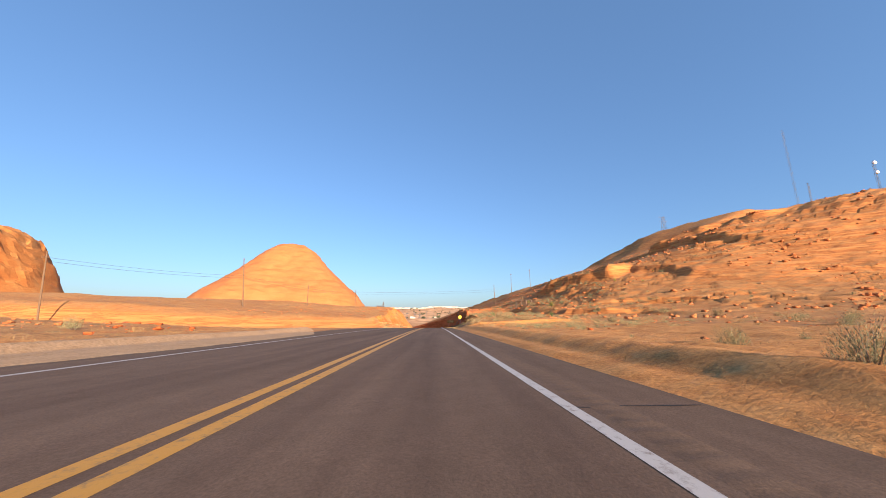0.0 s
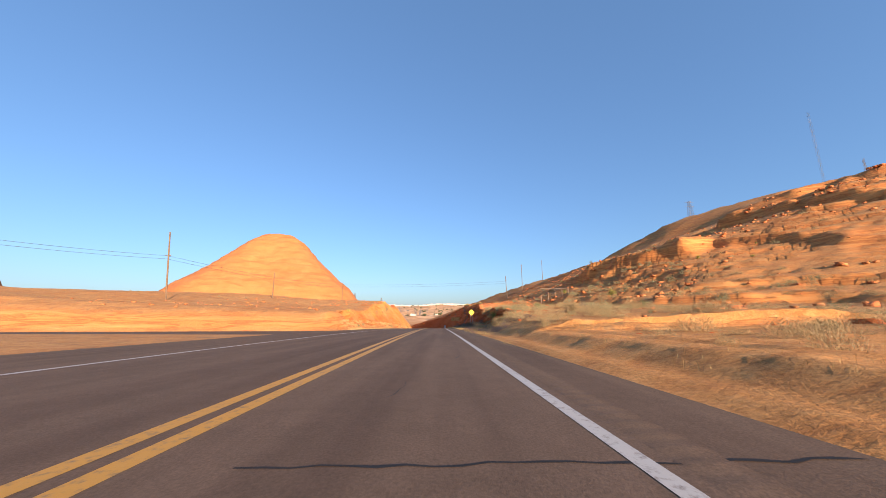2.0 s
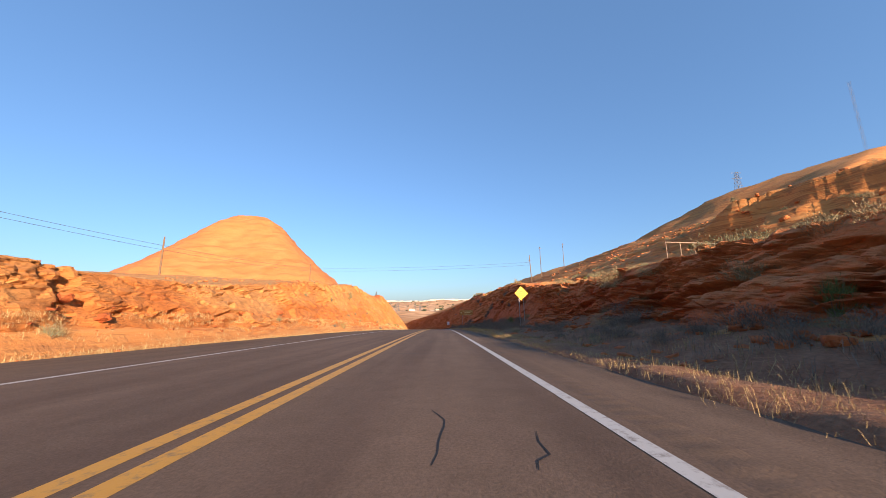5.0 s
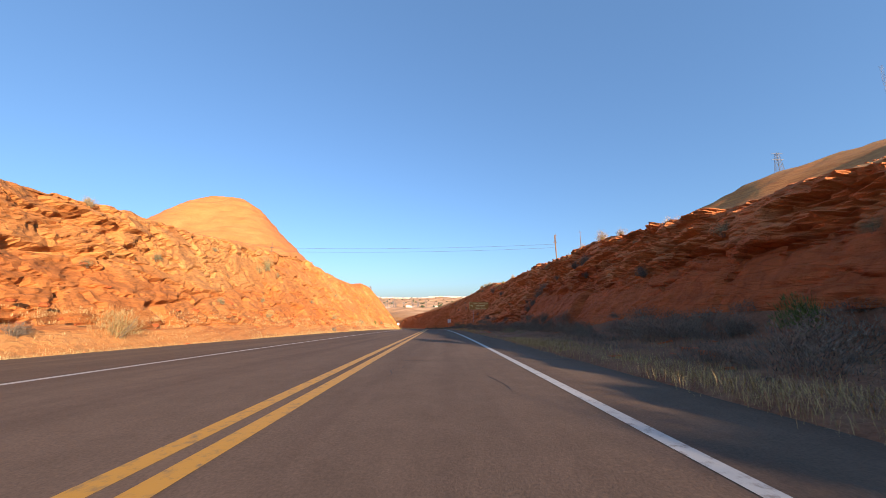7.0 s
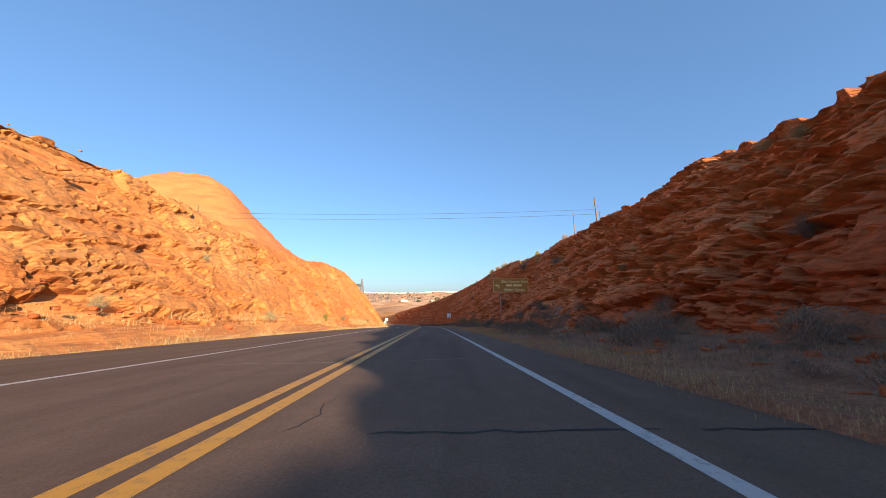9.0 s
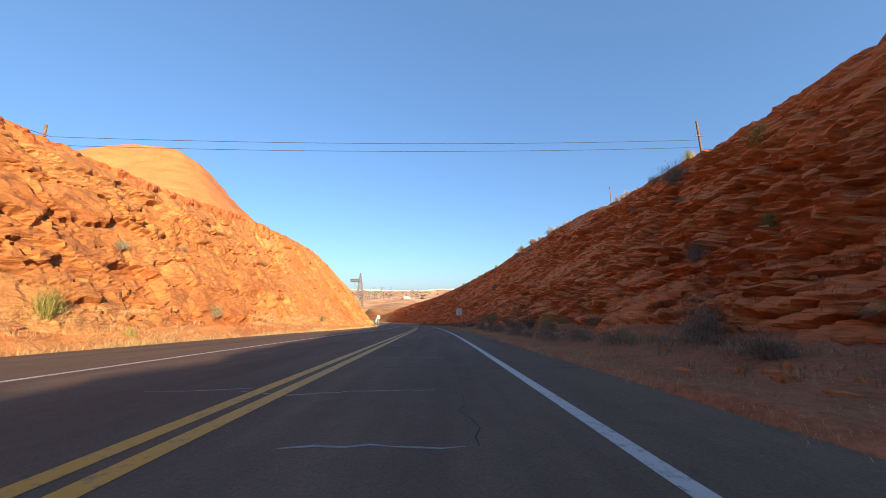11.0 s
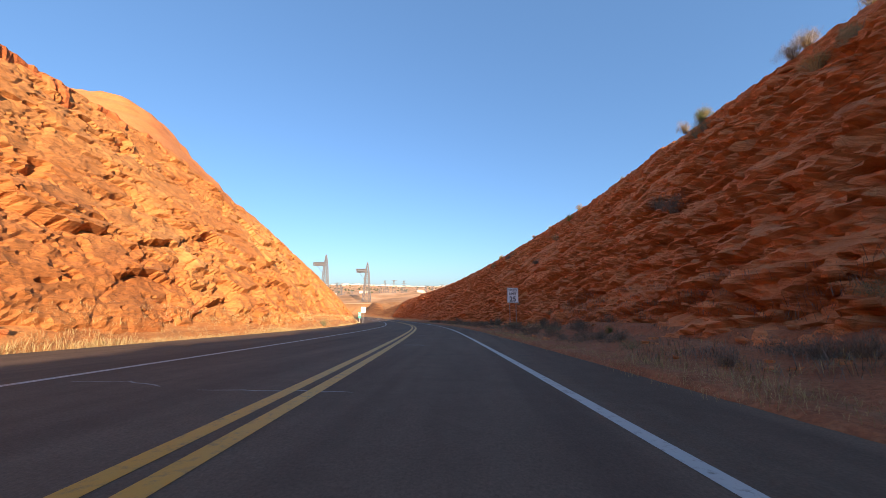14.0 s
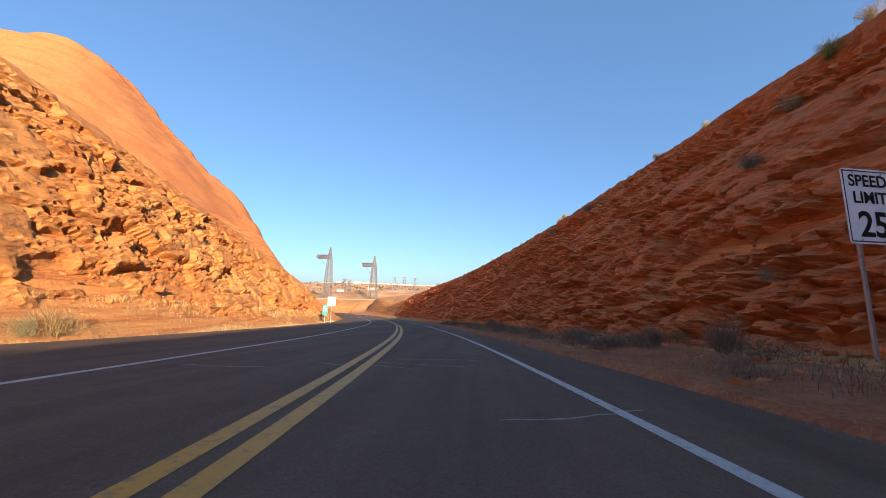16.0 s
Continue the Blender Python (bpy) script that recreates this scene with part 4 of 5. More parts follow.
PLANTS = {
    "sage": [make_shrub("leafy", 11 + i, SAGE, 0.034, 2600, "grey-green sagebrush with dense fine leaves on sandy ground") for i in range(3)],
    "green": [make_shrub("tall", 21 + i, GREEN, 0.05, 1000, "fresh green desert shrub with upright thin stems") for i in range(2)],
    "rabbit": [make_shrub("tall", 31 + i, RABBIT, 0.05, 1000, "yellow-green rabbitbrush with upright feathery stems") for i in range(2)],
    "dry": [make_shrub("brush", 41 + i, TAN, 0.04, 1800, "dry straw-coloured brush on the sandy slope") for i in range(2)],
    "tan": [make_shrub("brush", 51 + i, DRY, 0.04, 1800, "sunlit tan tumbleweed-like brush on rock ledge") for i in range(2)],
    "dark": [make_shrub("dead", 61 + i, DARKDRY, 0.045, 1800, "dark grey dead shrub of tangled twigs") for i in range(3)],
    "low_sage": [make_shrub("leafy", 81 + i, SAGE, 0.042, 1300, "grey-green sage") for i in range(2)],
    "low_brush": [make_shrub("leafy", 83 + i, TAN, 0.042, 1300, "pale dry brush") for i in range(2)],
    "low_dark": [make_shrub("leafy", 85 + i, DARKDRY, 0.055, 1000, "grey dead brush") for i in range(2)],
    "tuft": [make_tuft(71 + i, DRY, "dry golden bunch grass tuft") for i in range(3)],
}
GROUPS = {"sage": "sagebrush on the slopes", "green": "green shrubs by the road", "rabbit": "rabbitbrush", "dry": "dry brush", "tan": "tan brush on the crest", "dark": "dead shrubs", "tuft": "grass tufts"}
plant_rng = random.Random(5)


def face_height(x, y):
    """The height where a plant stands: on the slope, a little sunk."""
    return surface_at(x, y) - 0.05


def put_plant(kind, y, u, size):
    x = float(centre(np.array(float(y)))) + u
    src = plant_rng.choice(PLANTS[kind])
    crest = 10.2 + float(curve(RIGHT_CREST, y)) / 1.3
    on_cap = 0.24 if y > 196 and abs(u - crest) < 1.8 else 0.0
    size = min(size, 1.3 if u > 18 and y > 200 else 1.9)
    ob = copy_thing(src, pose(x, y, face_height(x, y) + on_cap, 0, 0, plant_rng.uniform(0, 360)) @ Matrix.Diagonal((size * plant_rng.uniform(0.7, 0.95), size * plant_rng.uniform(0.7, 0.95), size, 1)))
    ob["group"] = GROUPS[kind]
    return ob


# (distance along the road, offset from the centre line, height)
SAGE_A = [(7.6, 8.9, 0.75), (16.0, 21.8, 1.02), (4.4, 7.7, 0.92), (9.5, 12.6, 0.44), (24.5, 14.1, 0.65), (11.9, 9.1, 0.28), (21.1, -20.2, 1.12), (62.7, 45.2, 1.58), (76.9, 39.6, 1.49), (88.5, -10.6, 0.74), (92.6, -10.7, 0.79), (124.8, 12.6, 0.74), (130.8, -13.9, 0.7),
          (143.9, -14.6, 1.08), (120.1, 12.0, 0.59), (134.1, -12.1, 0.66), (146.4, -14.6, 0.71), (140.0, -12.6, 0.54), (144.4, 12.7, 0.66), (146.0, 12.8, 0.55), (152.1, -13.1, 0.63), (156.9, -11.6, 0.9), (170.5, -11.0, 1.17), (193.6, -11.2, 1.03), (192.1, 8.6, 1.32), (183.1, 7.6, 0.85)]
SAGE_B = [(190.0, -14.1, 0.74), (210.6, 8.7, 1.92), (204.9, 9.0, 0.73), (221.7, 19.8, 1.65), (230.9, 19.8, 1.97), (240.1, 20.2, 1.54), (211.0, 15.2, 0.8), (209.9, 8.9, 1.63),
          (239.9, 20.5, 1.55), (220.0, -10.5, 0.56), (223.4, -13.7, 0.86), (276.8, 18.8, 1.97), (233.7, 11.8, 0.63), (261.5, 18.9, 1.11), (253.5, -10.3, 0.95), (256.5, 12.0, 0.64)]
DRY_A = [(51.1, 45.2, 2.4), (40.5, 43.7, 1.02), (42.3, 24.4, 1.72), (50.7, 7.9, 0.82), (63.3, 14.3, 1.99), (64.1, 29.2, 1.58),
          (60.2, 14.7, 1.24), (80.1, 14.3, 1.95), (63.6, 7.6, 0.84), (74.4, 14.2, 1.12), (81.8, 11.8, 1.01), (80.2, 13.6, 0.95)]
TUFT_A = [(5.1, 7.7, 0.13), (49.6, 32.2, 1.02), (51.4, 13.6, 0.52), (52.9, 13.1, 0.47), (69.6, 15.8, 0.4)]
GREEN_A = [(75.1, 28.2, 1.57), (79.0, 16.0, 1.43), (88.7, 10.6, 1.01), (80.9, 10.2, 0.72), (80.0, 10.3, 0.58), (120.4, 10.4, 1.17), (182.0, 11.4, 0.54), (213.5, -11.1, 0.86), (241.3, 21.6, 1.52), (231.0, 8.6, 0.48)]
DARK_A = [(72.1, 19.1, 1.08), (79.5, 8.0, 0.62), (82.9, 8.5, 0.68), (80.6, 8.2, 0.45), (90.5, 9.0, 0.84), (122.3, 10.3, 0.96), (138.7, 13.7, 1.12), (129.1, 12.1, 0.79), (122.6, -10.7, 0.66), (141.6, 13.9, 0.97), (139.1, 13.5, 0.83), (136.4, 12.5, 0.6), (146.2, 12.6, 1.2),
          (143.2, 12.9, 0.69), (147.1, 11.7, 1.11), (140.1, 10.5, 1.22), (138.1, 10.3, 1.02), (136.3, 10.3, 0.77), (134.9, 10.3, 1.04), (147.2, 12.3, 1.52), (147.9, 11.4, 1.16), (142.1, 10.4, 1.11), (152.2, 12.6, 0.92), (174.6, 14.0, 1.21), (152.0, -10.3, 0.82), (181.4, 8.7, 1.35)]
DARK_B = [(190.6, 15.4, 1.7), (184.0, 10.8, 0.93), (179.0, 7.9, 0.8), (200.1, 6.8, 0.56), (206.3, 12.5, 0.55), (205.6, 7.1, 0.57), (223.8, 7.1, 0.63), (223.2, 8.1, 0.65), (222.9, 8.4, 0.7), (228.8, 7.8, 0.66), (195.7, 8.6, 1.35),
          (192.9, 6.6, 0.37), (197.8, 7.1, 0.63), (235.3, 14.6, 1.37), (236.8, 14.8, 1.29), (229.8, 7.6, 0.73), (242.1, 9.5, 0.88), (254.8, 9.2, 1.27), (257.4, 9.2, 1.02), (278.2, 18.5, 1.68), (260.3, 15.7, 1.14), (257.3, 7.9, 0.68), (280.2, 9.6, 1.29)]
RABBIT_A = [(84.8, 10.9, 1.77), (88.4, -12.3, 0.76), (99.2, 36.6, 2.89), (184.5, -11.0, 1.35), (186.6, 16.3, 1.35), (187.2, -10.5, 0.7), (228.6, 21.3, 0.66), (261.2, 20.6, 1.24)]
TAN_A = [(130.4, 14.8, 0.94), (136.9, 15.6, 0.85), (128.1, 17.2, 0.69), (125.7, -10.6, 1.52), (139.8, 15.7, 1.35), (143.7, 15.7, 0.79), (145.0, 15.7, 0.61), (148.8, 15.9, 0.66), (155.1, 16.3, 0.86), (142.5, -14.5, 1.02), (144.6, -14.9, 1.22), (139.5, -11.6, 0.7), (147.6, 15.8, 0.53),
          (145.7, 15.8, 0.61), (156.5, 16.4, 0.75), (223.1, 20.8, 2.03), (234.2, 21.6, 1.88), (242.9, 21.6, 1.97), (216.2, 20.5, 0.59), (234.9, 21.5, 1.94), (241.2, 21.7, 1.26), (232.5, 19.8, 2.35), (229.6, 21.0, 0.69), (224.8, 21.0, 0.66), (285.0, 18.2, 1.35), (254.3, -10.3, 1.29)]
for kind, rows in (("sage", SAGE_A), ("sage", SAGE_B), ("dry", DRY_A), ("tuft", TUFT_A), ("green", GREEN_A), ("dark", DARK_A), ("dark", DARK_B), ("rabbit", RABBIT_A), ("tan", TAN_A)):
    for y, u, size in rows:
        put_plant(kind, y, u, size)
# loose scatter: the open slope on the right, the sandy flat on the left, the foot and the crest of the cut
for _ in range(34):
    put_plant(plant_rng.choice(("sage", "sage", "dry", "tuft")), plant_rng.uniform(8, 105), plant_rng.uniform(10, 75), plant_rng.uniform(0.35, 0.95))
for _ in range(26):
    put_plant(plant_rng.choice(("sage", "sage", "dry", "rabbit")), plant_rng.uniform(95, 190), plant_rng.uniform(26, 90), plant_rng.uniform(0.5, 1.4))
for _ in range(26):
    put_plant(plant_rng.choice(("sage", "tuft", "dry")), plant_rng.choice((plant_rng.uniform(5, 34), plant_rng.uniform(88, 150))), plant_rng.uniform(-95, -24), plant_rng.uniform(0.4, 1.0))
for _ in range(26):
    y = plant_rng.uniform(126, 330)
    put_plant(plant_rng.choice(("tan", "tan", "sage", "rabbit")), y, 10.2 + float(curve(RIGHT_CREST, y)) / 1.3 + plant_rng.uniform(-1.0, 0.4), plant_rng.uniform(0.45, 1.1))
for _ in range(16):
    y = plant_rng.uniform(90, 250)
    put_plant(plant_rng.choice(("sage", "dry")), y, -10.5 - float(curve(LEFT_CREST, y)) / 1.3 * plant_rng.uniform(0.1, 1.15), plant_rng.uniform(0.3, 0.7))
for _ in range(20):
    put_plant("sage", plant_rng.uniform(110, 300), plant_rng.uniform(11.5, 18), plant_rng.uniform(0.25, 0.6))


def thicket(name, kinds, rows, material, label, keep=1.0):
    """Low brush too dense to count: many small shrubs in one mesh."""
    verts, loops, base = [], [], 0
    for y, u, size in rows:
        src = plant_rng.choice(PLANTS[plant_rng.choice(kinds)])
        me = next(o for o in src.children if o.name.startswith("crown")).data
        co = np.empty(len(me.vertices) * 3, np.float32)
        me.vertices.foreach_get("co", co)
        co = co.reshape(-1, 3)
        x = float(centre(np.array(float(y)))) + u
        a = plant_rng.uniform(0, 6.28)
        wide = size * plant_rng.uniform(1.1, 1.7)
        out = np.stack([(co[:, 0] * math.cos(a) - co[:, 1] * math.sin(a)) * wide + x, (co[:, 0] * math.sin(a) + co[:, 1] * math.cos(a)) * wide + y, co[:, 2] * size + surface_at(x, y) + 0.02], -1)
        verts.append(out)
        pick = plant_rng.random()
        loops += [tuple(i + base for i in p.vertices) for n, p in enumerate(me.polygons) if (n * 0.618 + pick) % 1 < keep]
        base += len(co)
    me = bpy.data.meshes.new(name)
    me.from_pydata(np.concatenate(verts).tolist(), [], loops)
    me.materials.append(material)
    tagged(new(name, me), label, "brush", kind="stuff")


thicket("slope_sage", ("low_sage",), [(plant_rng.uniform(72, 118), plant_rng.uniform(13, 58), plant_rng.uniform(0.5, 1.3)) for _ in range(100)], SAGE, "grey-green sage scattered over the rocky slope")
thicket("bank_sage", ("low_sage",), [(plant_rng.uniform(66, 102), plant_rng.uniform(9.6, 15), plant_rng.uniform(0.5, 1.2)) for _ in range(28)], SAGE, "grey-green sage crowding the low bank")
thicket("bank_brush", ("low_brush",), [(plant_rng.uniform(58, 102), plant_rng.uniform(9.0, 16), plant_rng.uniform(0.5, 1.2)) for _ in range(30)], TAN, "pale dry brush crowding the low bank")
thicket("hill_sage", ("low_sage",), [(plant_rng.uniform(95, 200), plant_rng.uniform(24, 100), plant_rng.uniform(0.4, 1.2)) for _ in range(110)], SAGE, "grey-green sage dotted over the hillside")
thicket("slope_brush", ("low_brush",), [(plant_rng.uniform(60, 120), plant_rng.uniform(12, 56), plant_rng.uniform(0.5, 1.2)) for _ in range(100)], TAN, "pale dry brush scattered over the rocky slope")
thicket("verge_thicket", ("low_dark",), [(plant_rng.uniform(84, 180), 7.0 + 3.8 * plant_rng.random() ** 0.7, 0.22 + 0.7 * plant_rng.random() ** 1.8) for _ in range(170)], DARKDRY, "tangled grey dead brush along the shaded verge")
foot_rng = random.Random(31)
thicket("foot_thicket", ("low_dark",), [(foot_rng.uniform(112, 172), foot_rng.uniform(8.4, 10.6), foot_rng.uniform(0.45, 1.05)) for _ in range(70)], DARKDRY, "tall tangled grey brush at the foot of the shaded cut")
thicket("verge_thicket_far", ("low_dark",), [(plant_rng.uniform(175, 295), plant_rng.uniform(6.9, 9.0), plant_rng.uniform(0.4, 0.95)) for _ in range(95)], DARKDRY, "low grey dead brush along the shaded verge")
thicket("verge_sage", ("low_sage",), [(plant_rng.uniform(64, 290), plant_rng.uniform(7.0, 11.0), plant_rng.uniform(0.3, 0.7)) for _ in range(40)], SAGE, "low grey-green sage along the shaded verge")
flat_rng = random.Random(23)
thicket("flat_brush", ("low_brush",), [(flat_rng.uniform(38, 84), 8.2 + 16 * flat_rng.random() ** 1.2, 0.25 + 0.85 * flat_rng.random() ** 2) for _ in range(170)], TAN, "pale dry brush over the sunlit sandy flat", 0.8)
thicket("near_brush", ("low_brush",), [(flat_rng.uniform(20, 58), 11 + 26 * flat_rng.random(), 0.3 + 0.8 * flat_rng.random() ** 2) for _ in range(70)], TAN, "pale dry brush dotted over open sand", 0.8)
thicket("flat_sage", ("low_sage",), [(flat_rng.uniform(20, 84), 8.8 + 20 * flat_rng.random(), 0.25 + 0.7 * flat_rng.random() ** 2) for _ in range(80)], SAGE, "low grey-green sage over the sunlit sandy flat")
for kind_rows in PLANTS.values():
    for src in kind_rows:
        for o in (*src.children_recursive, src):
            bpy.data.objects.remove(o)


def grass_band(name, y0, y1, u0, u1, lean, count, height, material, seed, label, clump=0.5, spread=1.2, wide=1.0):
    """Grass along the verge, in clumps: many single blades in one mesh."""
    rng = np.random.RandomState(seed)
    y = rng.uniform(y0, y1, count)
    u = u0 + (u1 - u0) * rng.uniform(0, 1, count) ** lean
    keep = vnoise(y * 0.14, u * 0.3, seed * 3.3, 3) + 0.7 * vnoise(y * 0.6, u * 0.9, seed * 1.3, 4) > rng.uniform(-1.2, clump, count)
    y, u = y[keep], u[keep]
    per = 20
    x = centre(y) + u
    z = land(x, y) + np.where((u > 5.5) & (u < 11) & (y > 60), 0.09, 0.02)
    h = height * rng.uniform(0.45, 1.25, len(y)) * np.clip(0.7 + 0.75 * vnoise(y * 0.22, u * 0.5, 0.7, 6), 0.2, 1.4)
    n = len(y) * per
    X, Y, Z, H = (np.repeat(q, per) for q in (x, y, z, h))
    a, b = rng.uniform(0, 2 * math.pi, n), rng.uniform(0, 2 * math.pi, n)
    r0 = 0.42 * np.sqrt(rng.uniform(0, 1, n))
    ln = rng.uniform(0.05, 1, n) ** 0.6 * spread
    hh = H * rng.uniform(0.5, 1, n) * (1 - 0.2 * ln)
    bx, by = X + r0 * np.cos(b), Y + r0 * np.sin(b)
    dx, dy = np.cos(a), np.sin(a)
    w = 0.0034 * wide * (0.6 + H)
    sx, sy = -dy * w, dx * w
    mid, tip = ln * hh * 0.45, ln * hh
    v = np.stack([np.stack([bx - sx, by - sy, Z - 0.04], -1), np.stack([bx + sx, by + sy, Z - 0.04], -1), np.stack([bx + dx * mid + sx, by + dy * mid + sy, Z + hh * 0.62], -1),
                  np.stack([bx + dx * mid - sx, by + dy * mid - sy, Z + hh * 0.62], -1), np.stack([bx + dx * tip, by + dy * tip, Z + hh * np.maximum(1 - 0.35 * ln, 0.25)], -1)], 1).reshape(-1, 3)
    i = np.arange(n) * 5
    me = bpy.data.meshes.new(name)
    me.vertices.add(len(v))
    me.vertices.foreach_set("co", v.astype(np.float32).ravel())
    loops = np.stack([i, i + 1, i + 2, i + 3, i + 3, i + 2, i + 4], -1).astype(np.int32)
    me.loops.add(loops.size)
    me.loops.foreach_set("vertex_index", loops.ravel())
    me.polygons.add(2 * n)
    k = np.arange(n, dtype=np.int32) * 7
    me.polygons.foreach_set("loop_start", np.stack([k, k + 4], -1).ravel())
    me.update(calc_edges=True)
    me.materials.append(material)
    return tagged(new(name, me), label, "grass", kind="stuff")


grass_band("verge_grass_left", 80, 296, -9.75, -11.3, 1.0, 5600, 0.46, GOLD, 1, "dry golden grass along the foot of the sunlit cut", -0.1, 1.5, 0.9)
grass_band("verge_grass_right", 46, 300, 5.45, 6.4, 1.4, 4800, 0.16, DRY, 2, "dry straw grass along the pavement edge", 0.9, 1.6, 0.7)
grass_band("verge_brush_right", 60, 300, 6.4, 10.4, 0.8, 3400, 0.34, DARKDRY, 3, "grey dead grass and brush on the shaded verge", 0.3)
grass_band("verge_straw_right", 50, 300, 6.2, 9.8, 1.1, 2400, 0.32, DRY, 5, "tan dry grass clumps on the shaded verge", 0.7, 1.5, 0.9)
grass_band("verge_litter_right", 96, 176, 6.0, 10.2, 1.0, 2600, 0.17, DARKDRY, 9, "grey dead litter strewn over the shaded verge", 0.9, 2.2, 1.3)
grass_band("verge_edge_straw", 92, 176, 5.5, 7.0, 1.5, 1500, 0.36, DRY, 10, "straw-coloured grass clumps leaning over the pavement edge", 0.3, 1.1, 0.8)
grass_band("field_grass_right", -5, 110, 6.5, 60, 1.3, 2200, 0.2, DRY, 4, "sparse dry grass on the sandy flat", 0.3, 0.8)
grass_band("flat_grass_right", 34, 82, 7.2, 20, 1.2, 1900, 0.24, DRY, 8, "dry straw grass tufts over the sunlit sandy flat", 0.5, 1.3, 0.6)
grass_band("field_grass_left", -5, 40, -12, -60, 1.0, 1100, 0.26, DRY, 6, "sparse dry grass on the sand by the side road", 0.2)
grass_band("bank_grass_left", 84, 175, -14, -70, 1.2, 1000, 0.3, DRY, 7, "sparse dry grass on the low bank", 0.2)


# ---- loose stones ----
def stone_mesh(seed):
    """An angular slab of broken sandstone, about one metre long."""
    rng = random.Random(seed)
    bm = bmesh.new()
    pts = []
    for _ in range(16):
        p = Vector((rng.gauss(0, 1), rng.gauss(0, 1), rng.gauss(0, 1))).normalized()
        p = Vector([math.copysign(abs(c) ** 0.55, c) for c in p])
        pts.append(bm.verts.new((p.x * 0.5, p.y * 0.38, p.z * 0.24)))
    bmesh.ops.convex_hull(bm, input=pts)
    bmesh.ops.delete(bm, geom=[v for v in bm.verts if not v.link_faces], context="VERTS")
    me = bpy.data.meshes.new("stone")
    bm.to_mesh(me)
    bm.free()
    me.materials.append(SHADE_RED_ROCK)
    return me


STONES = [stone_mesh(100 + i) for i in range(8)]
stone_rng = random.Random(9)


def stone(parent, x, y, size, sink=0.25):
    ob = new("stone", stone_rng.choice(STONES))
    ob.matrix_basis = pose(x, y, surface_at(x, y) + size * (0.2 - sink), stone_rng.uniform(-18, 18), stone_rng.uniform(-18, 18), stone_rng.uniform(0, 360)) @ Matrix.Diagonal(
        (size * stone_rng.uniform(0.8, 1.3), size * stone_rng.uniform(0.8, 1.2), size * stone_rng.uniform(0.7, 1.2), 1))
    ob.parent = parent
    return ob


for _ in range(150):
    y = stone_rng.uniform(84, 320)
    stone(rock_right, float(centre(np.array(y))) + 10.0 + abs(stone_rng.gauss(0, 1.3)), y, 0.18 + stone_rng.random() ** 2.5 * 0.75)
for _ in range(110):
    y = stone_rng.uniform(88, 290)
    stone(rock_left, float(centre(np.array(y))) - 10.6 - abs(stone_rng.gauss(0, 1.2)), y, 0.18 + stone_rng.random() ** 2.5 * 0.7)
for _ in range(150):
    y, u = stone_rng.uniform(55, 180), stone_rng.uniform(18, 125)
    stone(ground, float(centre(np.array(y))) + u, y, 0.25 + stone_rng.random() ** 5 * 1.6, 0.3)
for _ in range(60):
    y, u = stone_rng.uniform(10, 34), -stone_rng.uniform(22, 60)
    stone(ground, float(centre(np.array(y))) + u, y, 0.3 + stone_rng.random() ** 3 * 1.2)


def rubble(name, y0, y1, u0, u1, count, small, big, seed, label, clump=0.2):
    """Broken stones too small and too many to tell apart, in one mesh."""
    rng = np.random.RandomState(seed)
    y = rng.uniform(y0, y1, count)
    u = rng.uniform(u0, u1, count)
    keep = vnoise(y * 0.08, u * 0.08, seed, 13) + 0.6 * vnoise(y * 0.35, u * 0.35, seed, 14) > rng.uniform(-0.6, clump + 0.6, count)
    y, u = y[keep], u[keep]
    n = len(y)
    x = centre(y) + u
    size = small + (big - small) * rng.uniform(0, 1, n) ** 4
    z = rough_land(x, y) + size * 0.12
    corner = np.array([[-1, -1, -1], [1, -1, -1], [1, 1, -1], [-1, 1, -1], [-1, -1, 1], [1, -1, 1], [1, 1, 1], [-1, 1, 1]], float)
    v = corner[None] * np.array([0.5, 0.38, 0.24]) * rng.uniform(0.55, 1.15, (n, 8, 3)) * size[:, None, None]
    a, b = rng.uniform(0, 2 * math.pi, n), rng.uniform(-0.4, 0.4, n)
    ca, sa, cb, sb = (q[:, None] for q in (np.cos(a), np.sin(a), np.cos(b), np.sin(b)))
    vx, vz = v[..., 0] * cb - v[..., 2] * sb, v[..., 0] * sb + v[..., 2] * cb
    vx, vy = vx * ca - v[..., 1] * sa, vx * sa + v[..., 1] * ca
    co = np.stack([vx + x[:, None], vy + y[:, None], vz + z[:, None]], -1).reshape(-1, 3)
    q = np.array([[0, 3, 2, 1], [4, 5, 6, 7], [0, 1, 5, 4], [1, 2, 6, 5], [2, 3, 7, 6], [3, 0, 4, 7]])
    loops = (np.arange(n)[:, None, None] * 8 + q[None]).astype(np.int32)
    me = bpy.data.meshes.new(name)
    me.vertices.add(len(co))
    me.vertices.foreach_set("co", co.astype(np.float32).ravel())
    me.loops.add(loops.size)
    me.loops.foreach_set("vertex_index", loops.ravel())
    me.polygons.add(n * 6)
    me.polygons.foreach_set("loop_start", np.arange(0, n * 24, 4, dtype=np.int32))
    me.update(calc_edges=True)
    me.materials.append(SHADE_RED_ROCK)
    return tagged(new(name, me), label, "rubble", kind="stuff")


